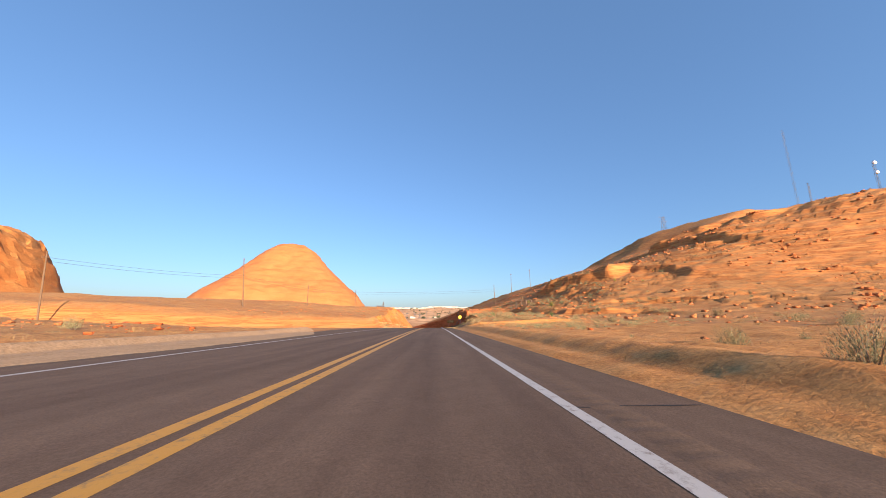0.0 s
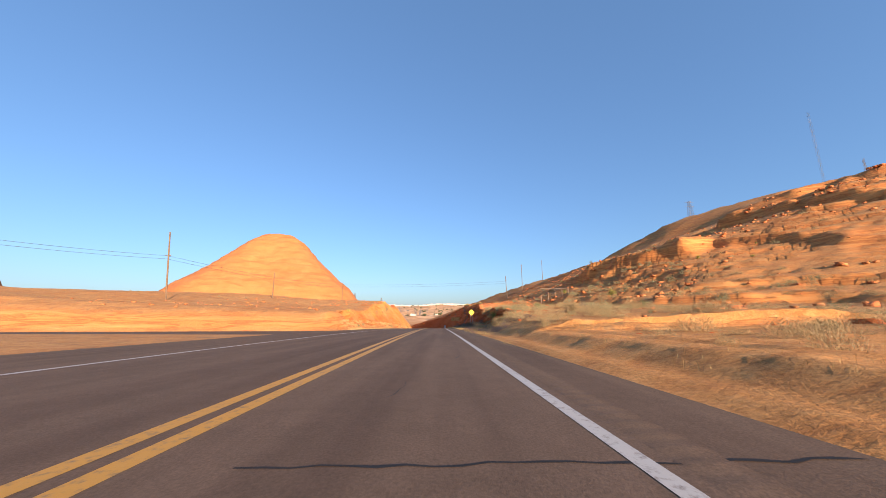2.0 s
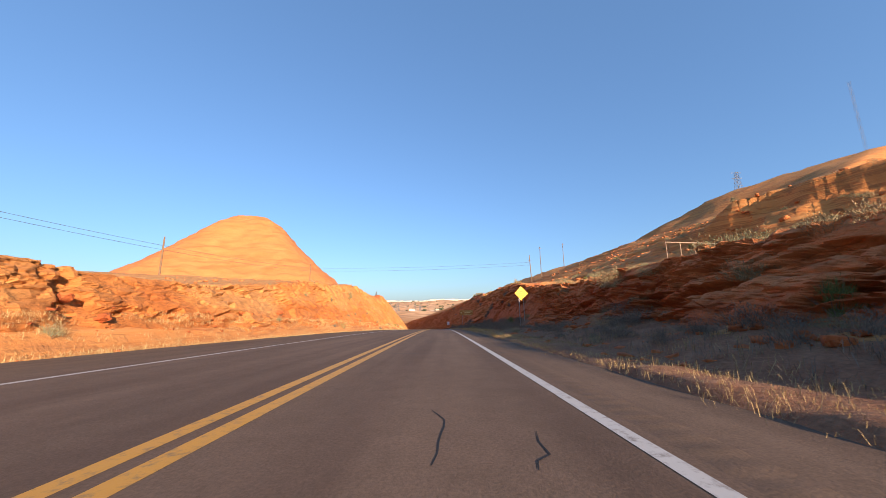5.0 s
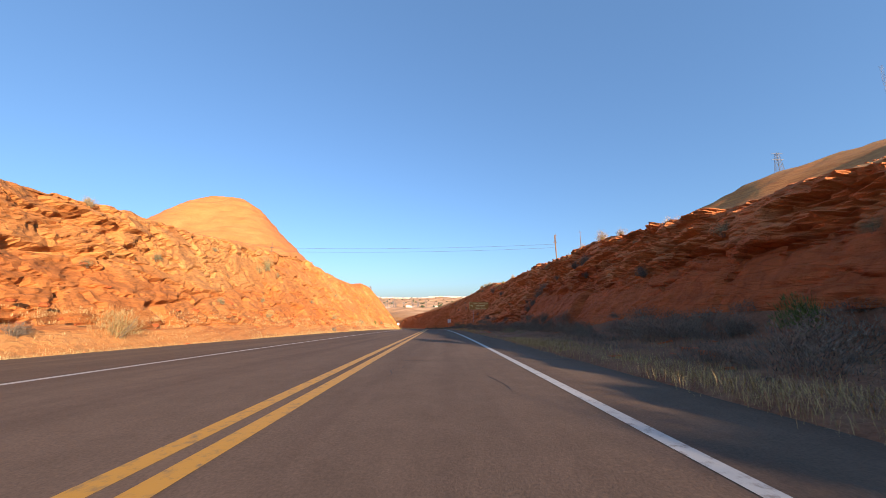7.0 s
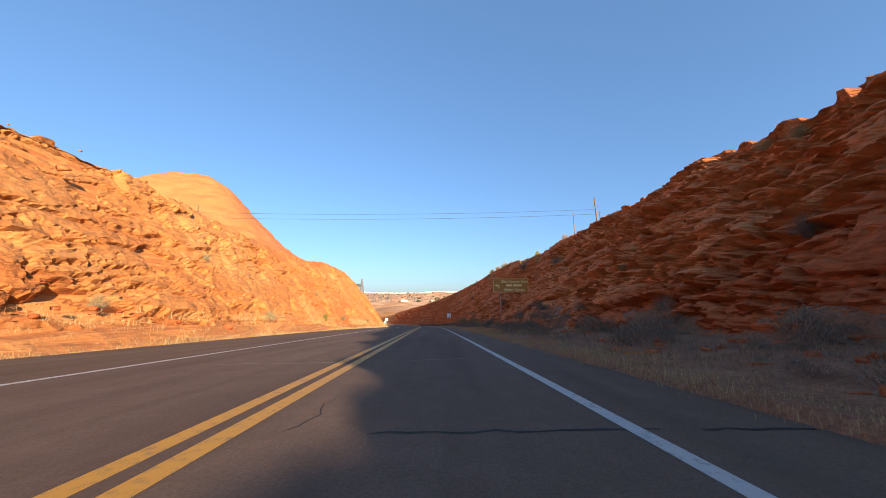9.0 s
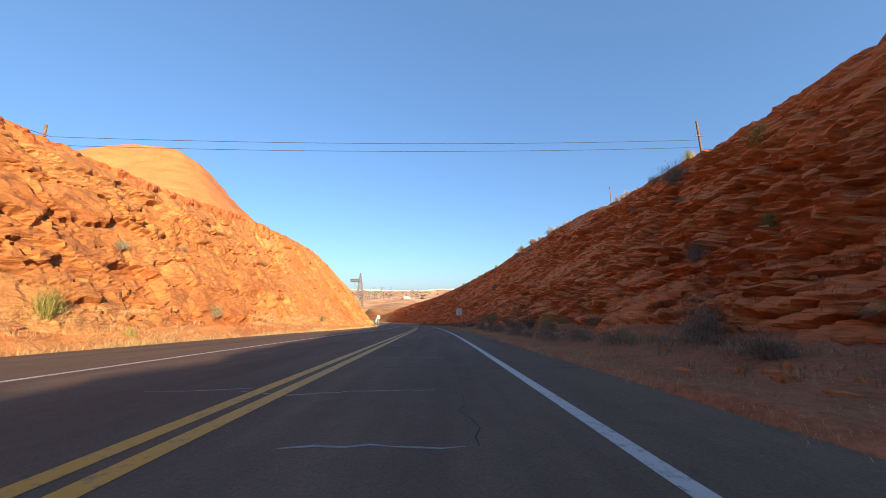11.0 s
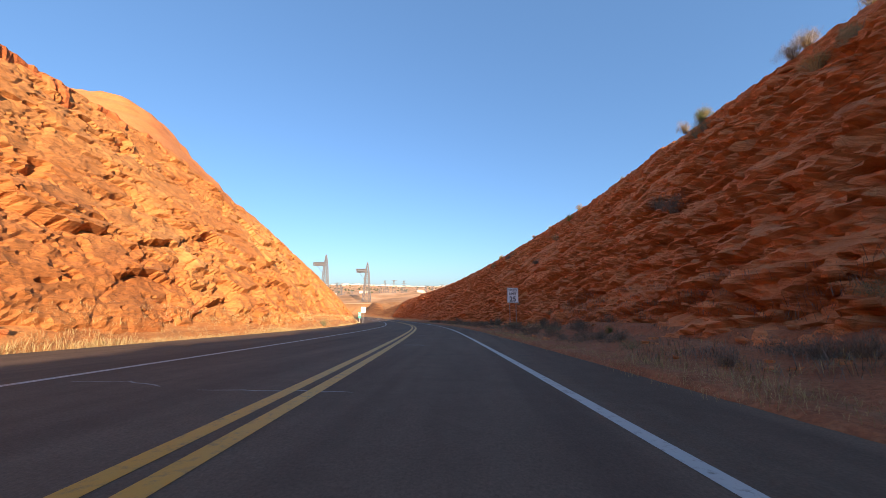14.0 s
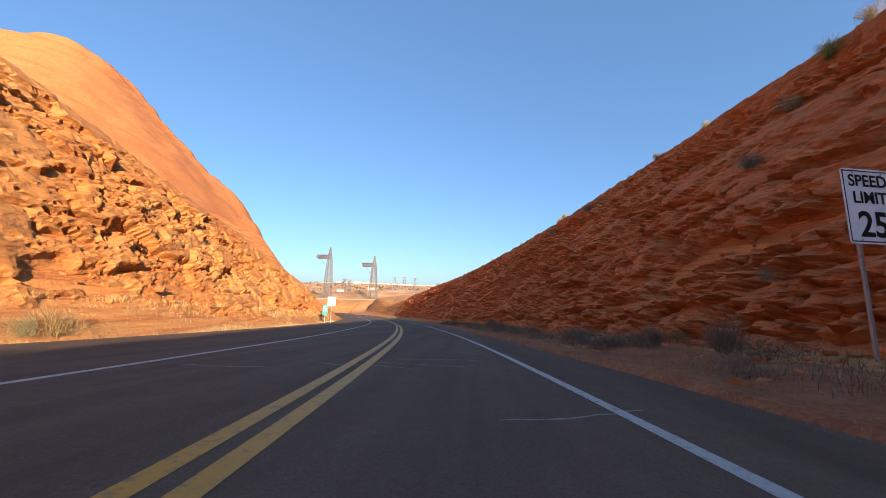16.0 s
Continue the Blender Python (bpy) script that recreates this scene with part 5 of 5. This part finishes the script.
rubble("hill_rubble", 45, 260, 18, 170, 17000, 0.14, 1.1, 1, "broken red sandstone rubble strewn over the hillside", 0.1)
rubble("flat_rubble", 0, 80, 8, 60, 3500, 0.05, 0.3, 2, "small stones on the sandy flat")
rubble("left_rubble", -5, 40, -16, -80, 1800, 0.06, 0.6, 3, "small stones on the sand by the side road")
rubble("bank_rubble", 80, 180, -14, -60, 1800, 0.1, 0.6, 4, "small stones on the low bank")
rubble("foot_rubble_right", 70, 300, 6.2, 10.8, 8500, 0.05, 0.4, 5, "small broken stones at the foot of the cut", 0.0)
rubble("foot_rubble_left", 84, 296, -10.0, -11.6, 1800, 0.05, 0.28, 6, "small broken stones at the foot of the sunlit cut", 0.0)


# ---- signs ----
def letters(text, size, material, parent, x, z, y=-0.012, name="lettering"):
    """Flat raised letters, centred at x, with their foot at z, on a sign that faces -y."""
    cu = bpy.data.curves.new(name, "FONT")
    cu.body, cu.size, cu.align_x, cu.extrude = text, size, "CENTER", 0.002
    cu.offset = 0.018 * size
    tmp = bpy.data.objects.new(name, cu)
    scene.collection.objects.link(tmp)
    me = bpy.data.meshes.new_from_object(tmp.evaluated_get(bpy.context.evaluated_depsgraph_get()))
    bpy.data.objects.remove(tmp)
    me.materials.clear()
    ob = part(name, me, material, parent)
    ob.matrix_basis = pose(x, y, z, 90, 0, 0)
    return ob


def round_panel(bm, w, h, y, t, r=0.05):
    """A flat board with rounded corners, facing -y, centred on the origin."""
    pts = []
    for cx, cz, a0 in ((w / 2 - r, h / 2 - r, 0), (-w / 2 + r, h / 2 - r, 90), (-w / 2 + r, -h / 2 + r, 180), (w / 2 - r, -h / 2 + r, 270)):
        for k in range(4):
            a = radians(a0 + 30 * k)
            pts.append((cx + r * math.cos(a), cz + r * math.sin(a)))
    front = [bm.verts.new((p, y, q)) for p, q in pts]
    back = [bm.verts.new((p, y + t, q)) for p, q in pts]
    bm.faces.new(front[::-1])
    bm.faces.new(back)
    n = len(pts)
    for i in range(n):
        bm.faces.new((front[i], front[(i + 1) % n], back[(i + 1) % n], back[i]))


def frame_strip(bm, w, h, inset, width, y):
    """A thin border line on a sign."""
    a, b = w / 2 - inset, h / 2 - inset
    for x0, x1, z0, z1 in ((-a, a, b - width, b), (-a, a, -b, -b + width), (-a, -a + width, -b + width, b - width), (a - width, a, -b + width, b - width)):
        block(bm, x0, x1, y - 0.003, y, z0, z1)


def post(parent, x, z_low, z_high, y=0.04):
    bm = bmesh.new()
    block(bm, x - 0.032, x + 0.032, y - 0.012, y - 0.004, z_low, z_high)
    block(bm, x - 0.032, x - 0.024, y - 0.004, y + 0.03, z_low, z_high)
    block(bm, x + 0.024, x + 0.032, y - 0.004, y + 0.03, z_low, z_high)
    part("post", bm, STEEL, parent, "galvanised steel channel post")


def bolt(parent, x, z):
    bm = bmesh.new()
    bmesh.ops.create_cone(bm, cap_ends=True, segments=8, radius1=0.014, radius2=0.012, depth=0.012, matrix=pose(x, -0.014, z, 90, 0, 0))
    part("bolt", bm, STEEL, parent)


def sign(x, y, zc, turn, label):
    """The empty of a sign at its foot, and the height of the panel's middle over the ground."""
    z = land_at(x, y)
    return thing("road_sign", x, y, z, turn, label, "road sign"), zc - z


# speed limit
ob, mid = sign(-0.6, 252.3, -7.5, 12.0, "white speed limit sign on two steel posts beside the cut")
bm = bmesh.new()
round_panel(bm, 1.22, 1.55, -0.004, 0.006, 0.07)
panel = part("panel", bm, SIGN_WHITE, ob)
panel.location = (0, 0, mid)
bm = bmesh.new()
frame_strip(bm, 1.22, 1.55, 0.035, 0.022, -0.005)
part("border", bm, SIGN_BLACK, panel)
letters("SPEED", 0.34, SIGN_BLACK, panel, 0, 0.41)
letters("LIMIT", 0.34, SIGN_BLACK, panel, 0, 0.06)
letters("25", 0.72, SIGN_BLACK, panel, 0, -0.62)
for px in (-0.34, 0.34):
    post(ob, px, -0.3, mid + 0.6)
    bolt(panel, px, 0.68)
    bolt(panel, px, -0.7)

# reduced speed warning
ob, mid = sign(5.82, 115.65, 0.83, 14.0, "yellow diamond warning sign on two steel posts in the brush")
bm = bmesh.new()
round_panel(bm, 1.05, 1.05, -0.004, 0.006, 0.05)
panel = part("panel", bm, SIGN_YELLOW, ob)
panel.matrix_basis = pose(0, 0, mid, 0, 45, 0)
bm = bmesh.new()
frame_strip(bm, 1.05, 1.05, 0.03, 0.02, -0.005)
part("border", bm, SIGN_BLACK, panel)
for text, z in (("SPEED", 0.14), ("REDUCTION", -0.08), ("AHEAD", -0.30)):
    t = letters(text, 0.2 if len(text) < 7 else 0.175, SIGN_FADED, panel, 0, 0)
    t.matrix_basis = pose(0, 0, 0, 0, -45, 0) @ pose(0, -0.012, z, 90, 0, 0)
for px in (-0.25, 0.25):
    post(ob, px, -0.3, mid + 0.45)

# brown guide sign
ob, mid = sign(3.95, 177.0, -1.6, 4.0, "brown guide sign with pale lettering on two steel posts")
bm = bmesh.new()
round_panel(bm, 3.7, 1.42, -0.006, 0.01, 0.09)
panel = part("panel", bm, SIGN_BROWN, ob)
panel.location = (0, 0, mid)
bm = bmesh.new()
frame_strip(bm, 3.7, 1.42, 0.03, 0.035, -0.008)
part("border", bm, SIGN_LETTER, panel)
letters("Glen Canyon Dam", 0.37, SIGN_LETTER, panel, 0.36, 0.28)
bm = bmesh.new()
block(bm, -0.5, 0.1, -0.014, -0.008, -0.1, 0.1)
block(bm, 0.22, 1.15, -0.014, -0.008, -0.1, 0.1)
part("lettering", bm, SIGN_LETTER, panel)
letters("Visitor Center", 0.37, SIGN_LETTER, panel, 0.36, -0.56)
bm = bmesh.new()
block(bm, -1.3, -1.2, -0.014, -0.008, -0.3, 0.06)
block(bm, -1.46, -1.3, -0.014, -0.008, -0.04, 0.06)
vs = [bm.verts.new(p) for p in ((-1.46, -0.012, -0.16), (-1.46, -0.012, 0.18), (-1.66, -0.012, 0.01))]
bm.faces.new(vs)
part("arrow", bm, SIGN_LETTER, panel)
for px in (-1.12, 1.12):
    post(ob, px, -0.4, mid + 0.6)

# signs at the bend on the left
ob, mid = sign(-26.13, 285.3, -10.35, 10.0, "small white sign on a steel post at the bend")
bm = bmesh.new()
round_panel(bm, 0.95, 1.1, -0.004, 0.006, 0.05)
panel = part("panel", bm, SIGN_WHITE, ob)
panel.location = (0, 0, mid)
post(ob, 0, -0.3, mid + 0.4)
ob, mid = sign(-26.75, 285.0, -11.4, 20.0, "small green sign panel on a steel post at the bend")
bm = bmesh.new()
round_panel(bm, 0.6, 1.25, -0.004, 0.006, 0.05)
panel = part("panel", bm, SIGN_TEAL, ob)
panel.location = (0, 0, mid)
bm = bmesh.new()
for z in (0.35, 0.1, -0.15):
    block(bm, -0.2, 0.2, -0.012, -0.006, z, z + 0.09)
part("lettering", bm, SIGN_WHITE, panel)
post(ob, 0, -0.3, mid + 0.4)


# ---- poles and wires ----
def utility_pole(x, y, top, lean, arm_drop, label, arm=1.2):
    z = land_at(x, y)
    ob = thing("utility_pole", x, y, z, 0, label, "utility pole", "utility poles")
    bm = bmesh.new()
    bar(bm, (0, 0, -0.6), (lean, 0, top - z), 0.2, 10, 0.14)
    part("post", bm, POLE_WOOD, ob)
    if arm:
        za = top - z - arm_drop
        xa = lean * za / (top - z)
        bm = bmesh.new()
        block(bm, xa - arm, xa + arm, -0.2, -0.1, za - 0.07, za + 0.07)
        part("crossarm", bm, POLE_WOOD, ob)
        for s in (-0.85, 0.85):
            bm = bmesh.new()
            bar(bm, (xa + arm * s, -0.15, za + 0.07), (xa + arm * s, -0.15, za + 0.3), 0.05, 6, 0.03)
            part("insulator", bm, GREY_STEEL, ob)
    return ob


utility_pole(-67.6, 113.1, 20.8, -1.6, 6.0, "tall weathered wooden utility pole with a crossarm on the sand", 0.7)
utility_pole(-60.3, 148.3, 15.0, 0.0, 1.5, "short wooden utility pole on the low bank", 0)
utility_pole(-84.0, 70.0, 14.9, -1.6, 1.4, "leaning wooden utility pole beside the side road", 0.9)
utility_pole(34.2, 219.1, 21.4, -0.5, 2.4, "wooden utility pole on the crest of the cut", 0.6)
utility_pole(-56.0, 213.0, 18.0, 0.0, 1.6, "wooden utility pole behind the sunlit cut", 0.6)
utility_pole(62.0, 300.0, 40.0, 0.0, 1.2, "distant wooden utility pole on the hillside", 0.8)
utility_pole(84.0, 318.0, 46.0, 0.0, 1.2, "distant wooden utility pole on the hillside", 0.8)


def wire(a, b, sag, label="thin dark overhead wire"):
    """One sagging wire: a three-sided tube swept along it."""
    a, b = Vector(a), Vector(b)
    side = (b - a).cross(Vector((0, 0, 1))).normalized()
    verts, faces = [], []
    for i in range(25):
        t = i / 24
        p = a.lerp(b, t) - Vector((0, 0, sag * 4 * t * (1 - t)))
        verts += [p + side * 0.034, p - side * 0.034, p + Vector((0, 0, 0.055))]
        if i:
            k = 3 * i
            faces += [(k - 3, k - 2, k + 1, k), (k - 2, k - 1, k + 2, k + 1), (k - 1, k - 3, k, k + 2)]
    faces += [(2, 1, 0), (72, 73, 74)]
    tagged(new("overhead_wire", raw_mesh("overhead_wire", verts, faces, WIRE)), label, "wire", "overhead wires")


for dz in (0.0, -1.15):
    wire((-55.1, 213, 16.3 + dz), (33.5, 219.1, 18.4 + dz), 0.75)
    wire((-69.0, 113.1, 14.8 + dz * 0.7), (-55.1, 213, 16.3 + dz), 1.6)
    wire((-84.9, 70, 13.4 + dz * 0.7), (-69.0, 113.1, 14.8 + dz * 0.7), 0.7)


# ---- lattice towers and masts ----
def lattice(bm, base, w0, w1, height, panels, r):
    """A square lattice tower."""
    last = None
    for i in range(panels + 1):
        t = i / panels
        w = w0 + (w1 - w0) * t
        z = base[2] + height * t
        ring = [Vector((base[0] + sx * w / 2, base[1] + sy * w / 2, z)) for sx, sy in ((-1, -1), (1, -1), (1, 1), (-1, 1))]
        if last:
            for k in range(4):
                bar(bm, last[k], ring[k], r)
                bar(bm, last[k], ring[(k + 1) % 4], r * 0.6)
                bar(bm, last[(k + 1) % 4], ring[k], r * 0.6)
                bar(bm, ring[k], ring[(k + 1) % 4], r * 0.6)
        last = ring


def line_tower(x, y, top, arm_z, reach):
    z = land_at(x, y)
    ob = thing("transmission_tower", x, y, z, 0, "grey steel lattice transmission tower with a long side arm", "tower", "transmission towers")
    bm = bmesh.new()
    lattice(bm, (0, 0, -1), 6.5, 3.0, arm_z - z + 1, 7, 0.3)
    part("body", bm, GREY_STEEL, ob)
    bm = bmesh.new()
    lattice(bm, (0, 0, arm_z - z), 3.0, 0.6, top - arm_z, 3, 0.26)
    part("peak", bm, GREY_STEEL, ob)
    bm = bmesh.new()
    h = arm_z - z
    for k in range(6):
        a, b = -reach * k / 6, -reach * (k + 1) / 6
        for yy in (-1.4, 1.4):
            for p, q in (((a, yy, h), (b, yy, h)), ((a, yy, h + 3), (b, yy, h + 3)), ((a, yy, h), (b, yy, h + 3)), ((b, yy, h), (b, yy, h + 3))):
                bar(bm, p, q, 0.32)
    bar(bm, (-reach * 0.75, 0, h), (-1.5, 0, h - 8), 0.2)
    part("arm", bm, GREY_STEEL, ob)
    return ob


line_tower(-92.0, 516.0, 23.5, 14.5, 10.0)
line_tower(-130.0, 513.0, 30.5, 20.5, 11.0)


def pylon(x, y, height, w0, label, arms=True):
    z = land_at(x, y)
    ob = thing("lattice_pylon", x, y, z, 0, label, "pylon", "lattice pylons")
    bm = bmesh.new()
    lattice(bm, (0, 0, -1), w0, w0 * 0.3, height + 1, 8, 0.09)
    part("body", bm, GREY_STEEL, ob)
    if arms:
        for t in (0.78, 0.98):
            bm = bmesh.new()
            bar(bm, (-w0 * 0.8, 0, height * t), (w0 * 0.8, 0, height * t), 0.2)
            part("arm", bm, GREY_STEEL, ob)


pylon(224.4, 323.6, 101.0 - land_at(224.4, 323.6), 5.0, "steel lattice pylon on the hilltop")
yard = random.Random(3)
for _ in range(26):
    pylon(yard.uniform(-240, -30), yard.uniform(660, 860), yard.uniform(9, 20), yard.uniform(3, 6), "distant switchyard steel gantry tower")


def mast(x, y, top, w, label, dishes=()):
    z = land_at(x, y) - 1
    ob = thing("radio_mast", x, y, z, 0, label, "radio mast", "radio masts")
    bm = bmesh.new()
    lattice(bm, (0, 0, 0), w, w * 0.8, top - z, 14, 0.05)
    part("body", bm, GREY_STEEL, ob)
    for zd, r in dishes:
        bm = bmesh.new()
        bmesh.ops.create_cone(bm, cap_ends=True, segments=20, radius1=r, radius2=r * 0.9, depth=r * 0.5, matrix=pose(-0.4, -w, zd - z, 90, 0, 0))
        part("dish", bm, SIGN_WHITE, ob, "white round antenna dish")


mast(543.5, 480.2, 294.0, 2.6, "tall thin steel radio mast behind the ridge")
mast(351.5, 250.0, 126.0, 1.4, "steel mast with two white round dishes", ((123.9, 1.4), (115.5, 1.4)))
mast(294.0, 250.0, 106.5, 1.0, "short thin antenna mast behind the ridge")

# ---- pipe fence on the slope ----
fx, fy, rail_z = 24.5, 120.4, 6.9
ob = thing("pipe_fence", fx, fy, land_at(fx, fy), 0, "pale pipe fence with one long rail on the slope", "fence")
foot = land_at(fx, fy)
for k in range(5):
    px, py = 1.95 * k, 0.35 * k
    bm = bmesh.new()
    bar(bm, (px, py, land_at(fx + px, fy + py) - foot - 0.3), (px, py, rail_z - foot + 0.05), 0.05, 6)
    part("post", bm, CONCRETE, ob)
    if k:
        bm = bmesh.new()
        bar(bm, (px - 1.95, py - 0.35, rail_z - foot), (px, py, rail_z - foot), 0.06, 6)
        part("rail", bm, CONCRETE, ob)

# ---- low concrete wall past the bend ----
wall = thing("concrete_barrier", -80, 443, land_at(-80, 443), 0, "long pale concrete barrier past the bend", "barrier")
for k in range(12):
    x0 = -34 + k * 5.6
    zz = -11.5 - land_at(-80, 443)
    bm = bmesh.new()
    block(bm, x0, x0 + 5.58, 0, 0.3, zz - 1.6, zz - 0.3)
    block(bm, x0, x0 + 5.5, -0.15, 0.45, zz - 1.6, zz - 0.6)
    part("segment", bm, CONCRETE, wall)

# ---- town on the tableland ----
town = random.Random(8)
verts, faces = [], []


def box_into(x, y, z, w, d, h, ridge):
    i = len(verts)
    verts.extend([(x - w, y - d, z - 4), (x + w, y - d, z - 4), (x + w, y + d, z - 4), (x - w, y + d, z - 4), (x - w, y - d, z + h), (x + w, y - d, z + h), (x + w, y + d, z + h), (x - w, y + d, z + h), (x - w, y, z + h + ridge), (x + w, y, z + h + ridge)])
    faces.extend([(i, i + 1, i + 5, i + 4), (i + 1, i + 2, i + 6, i + 5), (i + 2, i + 3, i + 7, i + 6), (i + 3, i, i + 4, i + 7), (i + 4, i + 5, i + 9, i + 8), (i + 6, i + 7, i + 8, i + 9), (i + 4, i + 8, i + 7), (i + 5, i + 6, i + 9)])


for _ in range(1000):
    x, y = town.uniform(-1100, 1000), town.uniform(2300, 3100)
    box_into(x, y, land_at(x, y), town.uniform(4, 14), town.uniform(4, 9), town.uniform(3, 7), town.uniform(0.5, 2.5))
for _ in range(40):
    x, y = town.uniform(-260, 160), town.uniform(640, 1100)
    box_into(x, y, land_at(x, y), town.uniform(2, 6), town.uniform(2, 5), town.uniform(2, 4), 0.3)
tagged(new("town_houses", raw_mesh("town_houses", verts, faces, HOUSE)), "distant pale houses of a town on the tableland", "houses", kind="stuff")
tv, tf = [], []
for _ in range(1500):
    x, y = town.uniform(-1300, 1100), town.choice((town.uniform(2200, 3100), town.uniform(700, 2200)))
    z, r = land_at(x, y), town.uniform(1.2, 4.5)
    for _k in range(5):
        c = Vector((x + town.uniform(-r, r), y + town.uniform(-r, r), z + town.uniform(0.2, 1.3) * r))
        i = len(tv)
        q = r * town.uniform(0.5, 0.9)
        tv += [c + Vector((-q, 0, 0)), c + Vector((q, 0, 0)), c + Vector((0, -q, 0)), c + Vector((0, q, 0)), c + Vector((0, 0, -q)), c + Vector((0, 0, q * 0.8))]
        tf += [(i, i + 2, i + 5), (i + 2, i + 1, i + 5), (i + 1, i + 3, i + 5), (i + 3, i, i + 5), (i + 2, i, i + 4), (i + 1, i + 2, i + 4), (i + 3, i + 1, i + 4), (i, i + 3, i + 4)]
tagged(new("distant_trees", raw_mesh("distant_trees", tv, tf, TREES)), "distant dark trees and scrub around the town", "trees", kind="stuff")

# ---- second butte, far to the left of the side road ----
A, Rr = np.meshgrid(np.linspace(0, 2 * math.pi, 160), np.linspace(0.1, 105, 110))
cx, cy = -308.0, 163.0
qx, qy = cx + Rr * np.cos(A) * 1.0, cy + Rr * np.sin(A)
rr = Rr * (1 + 0.05 * vnoise(np.cos(A) * 2.2, np.sin(A) * 2.2, 0.5, 77))
qz = curve([(0, 62), (30, 58), (48, 52), (67, 43.5), (74, 31), (80, 17), (88, 8), (105, -2)], rr)
gap, nid, ox, oy = cells(np.arctan2(qy - cy, qx - cx) * 9, qz / 5, 78)
qz = qz + sstep(14, 24, qz) * ((nid - 0.5) * 4 + 2.0 * fbm(qx * 0.06, qy * 0.06, qz * 0.1, 4, 79))
tagged(grid_mesh("red_rock_butte", qx, qy, qz, ROCK, smooth=False), "rugged red sandstone butte with dark hollows", "butte", kind="structure")


# ---- marks on the road ----
def road_mark(name, pts, width, material, lift, label, category):
    """A thin uneven line on the pavement through (offset, distance) points."""
    rng = random.Random(int(pts[0][1] * 10))
    line = []
    for (u0, y0), (u1, y1) in zip(pts, pts[1:]):
        n = max(2, int(math.hypot(u1 - u0, y1 - y0) / 0.18))
        line += [(u0 + (u1 - u0) * i / n, y0 + (y1 - y0) * i / n) for i in range(n)]
    line.append(pts[-1])
    verts, faces = [], []
    for i, (u, y) in enumerate(line):
        a, b = line[max(i - 1, 0)], line[min(i + 1, len(line) - 1)]
        d = Vector((b[0] - a[0], b[1] - a[1])).normalized()
        n = Vector((-d.y, d.x))
        w = width * rng.uniform(0.45, 1.2) * (0.5 if i in (0, len(line) - 1) else 1)
        j = rng.uniform(-0.035, 0.035)
        for s in (-1, 1):
            uu, yy = u + n.x * (j + s * w / 2), y + n.y * (j + s * w / 2)
            verts.append((float(centre(np.array(yy))) + uu, yy, float(level(np.array(yy))) + lift))
        if i:
            k = 2 * i
            faces.append((k - 2, k - 1, k + 1, k))
    return tagged(new(name, raw_mesh(name, verts, faces, material)), label, category, kind="structure")


marks = random.Random(12)
y = 4.0
k = 0
while y < 300:
    # tarred joints across the shoulder, some across the lane too
    k += 1
    wide = marks.random() < 0.45
    road_mark(f"joint_{k}", [(marks.uniform(-0.2, 1.5) if wide else 3.8, y + marks.uniform(-0.2, 0.2)), (3.8, y), (5.3, y + marks.uniform(-0.15, 0.3))], 0.045, CRACK, 0.0035, "dark tarred joint across the pavement", "crack")
    y += marks.uniform(5.5, 11)
for k in range(26):
    y, u = marks.uniform(6, 190), marks.uniform(0.6, 3.3)
    pts = [(u, y)]
    for _ in range(marks.randint(2, 4)):
        pts.append((pts[-1][0] + marks.uniform(-0.16, 0.16), pts[-1][1] + marks.uniform(0.25, 0.7)))
    road_mark(f"crack_{k + 1}", pts, 0.016, CRACK, 0.0035, "open ragged crack in the asphalt", "crack")
for k in range(60):
    y, u = marks.uniform(150, 275), marks.uniform(-4.4, 2.2)
    pts = [(u, y)]
    for _ in range(marks.randint(2, 3)):
        pts.append((pts[-1][0] + marks.uniform(0.4, 1.0), pts[-1][1] + marks.uniform(-0.35, 0.35)))
    road_mark(f"filler_{k + 1}", pts, 0.038, CHALK, 0.0035, "pale filled crack across the asphalt", "crack")
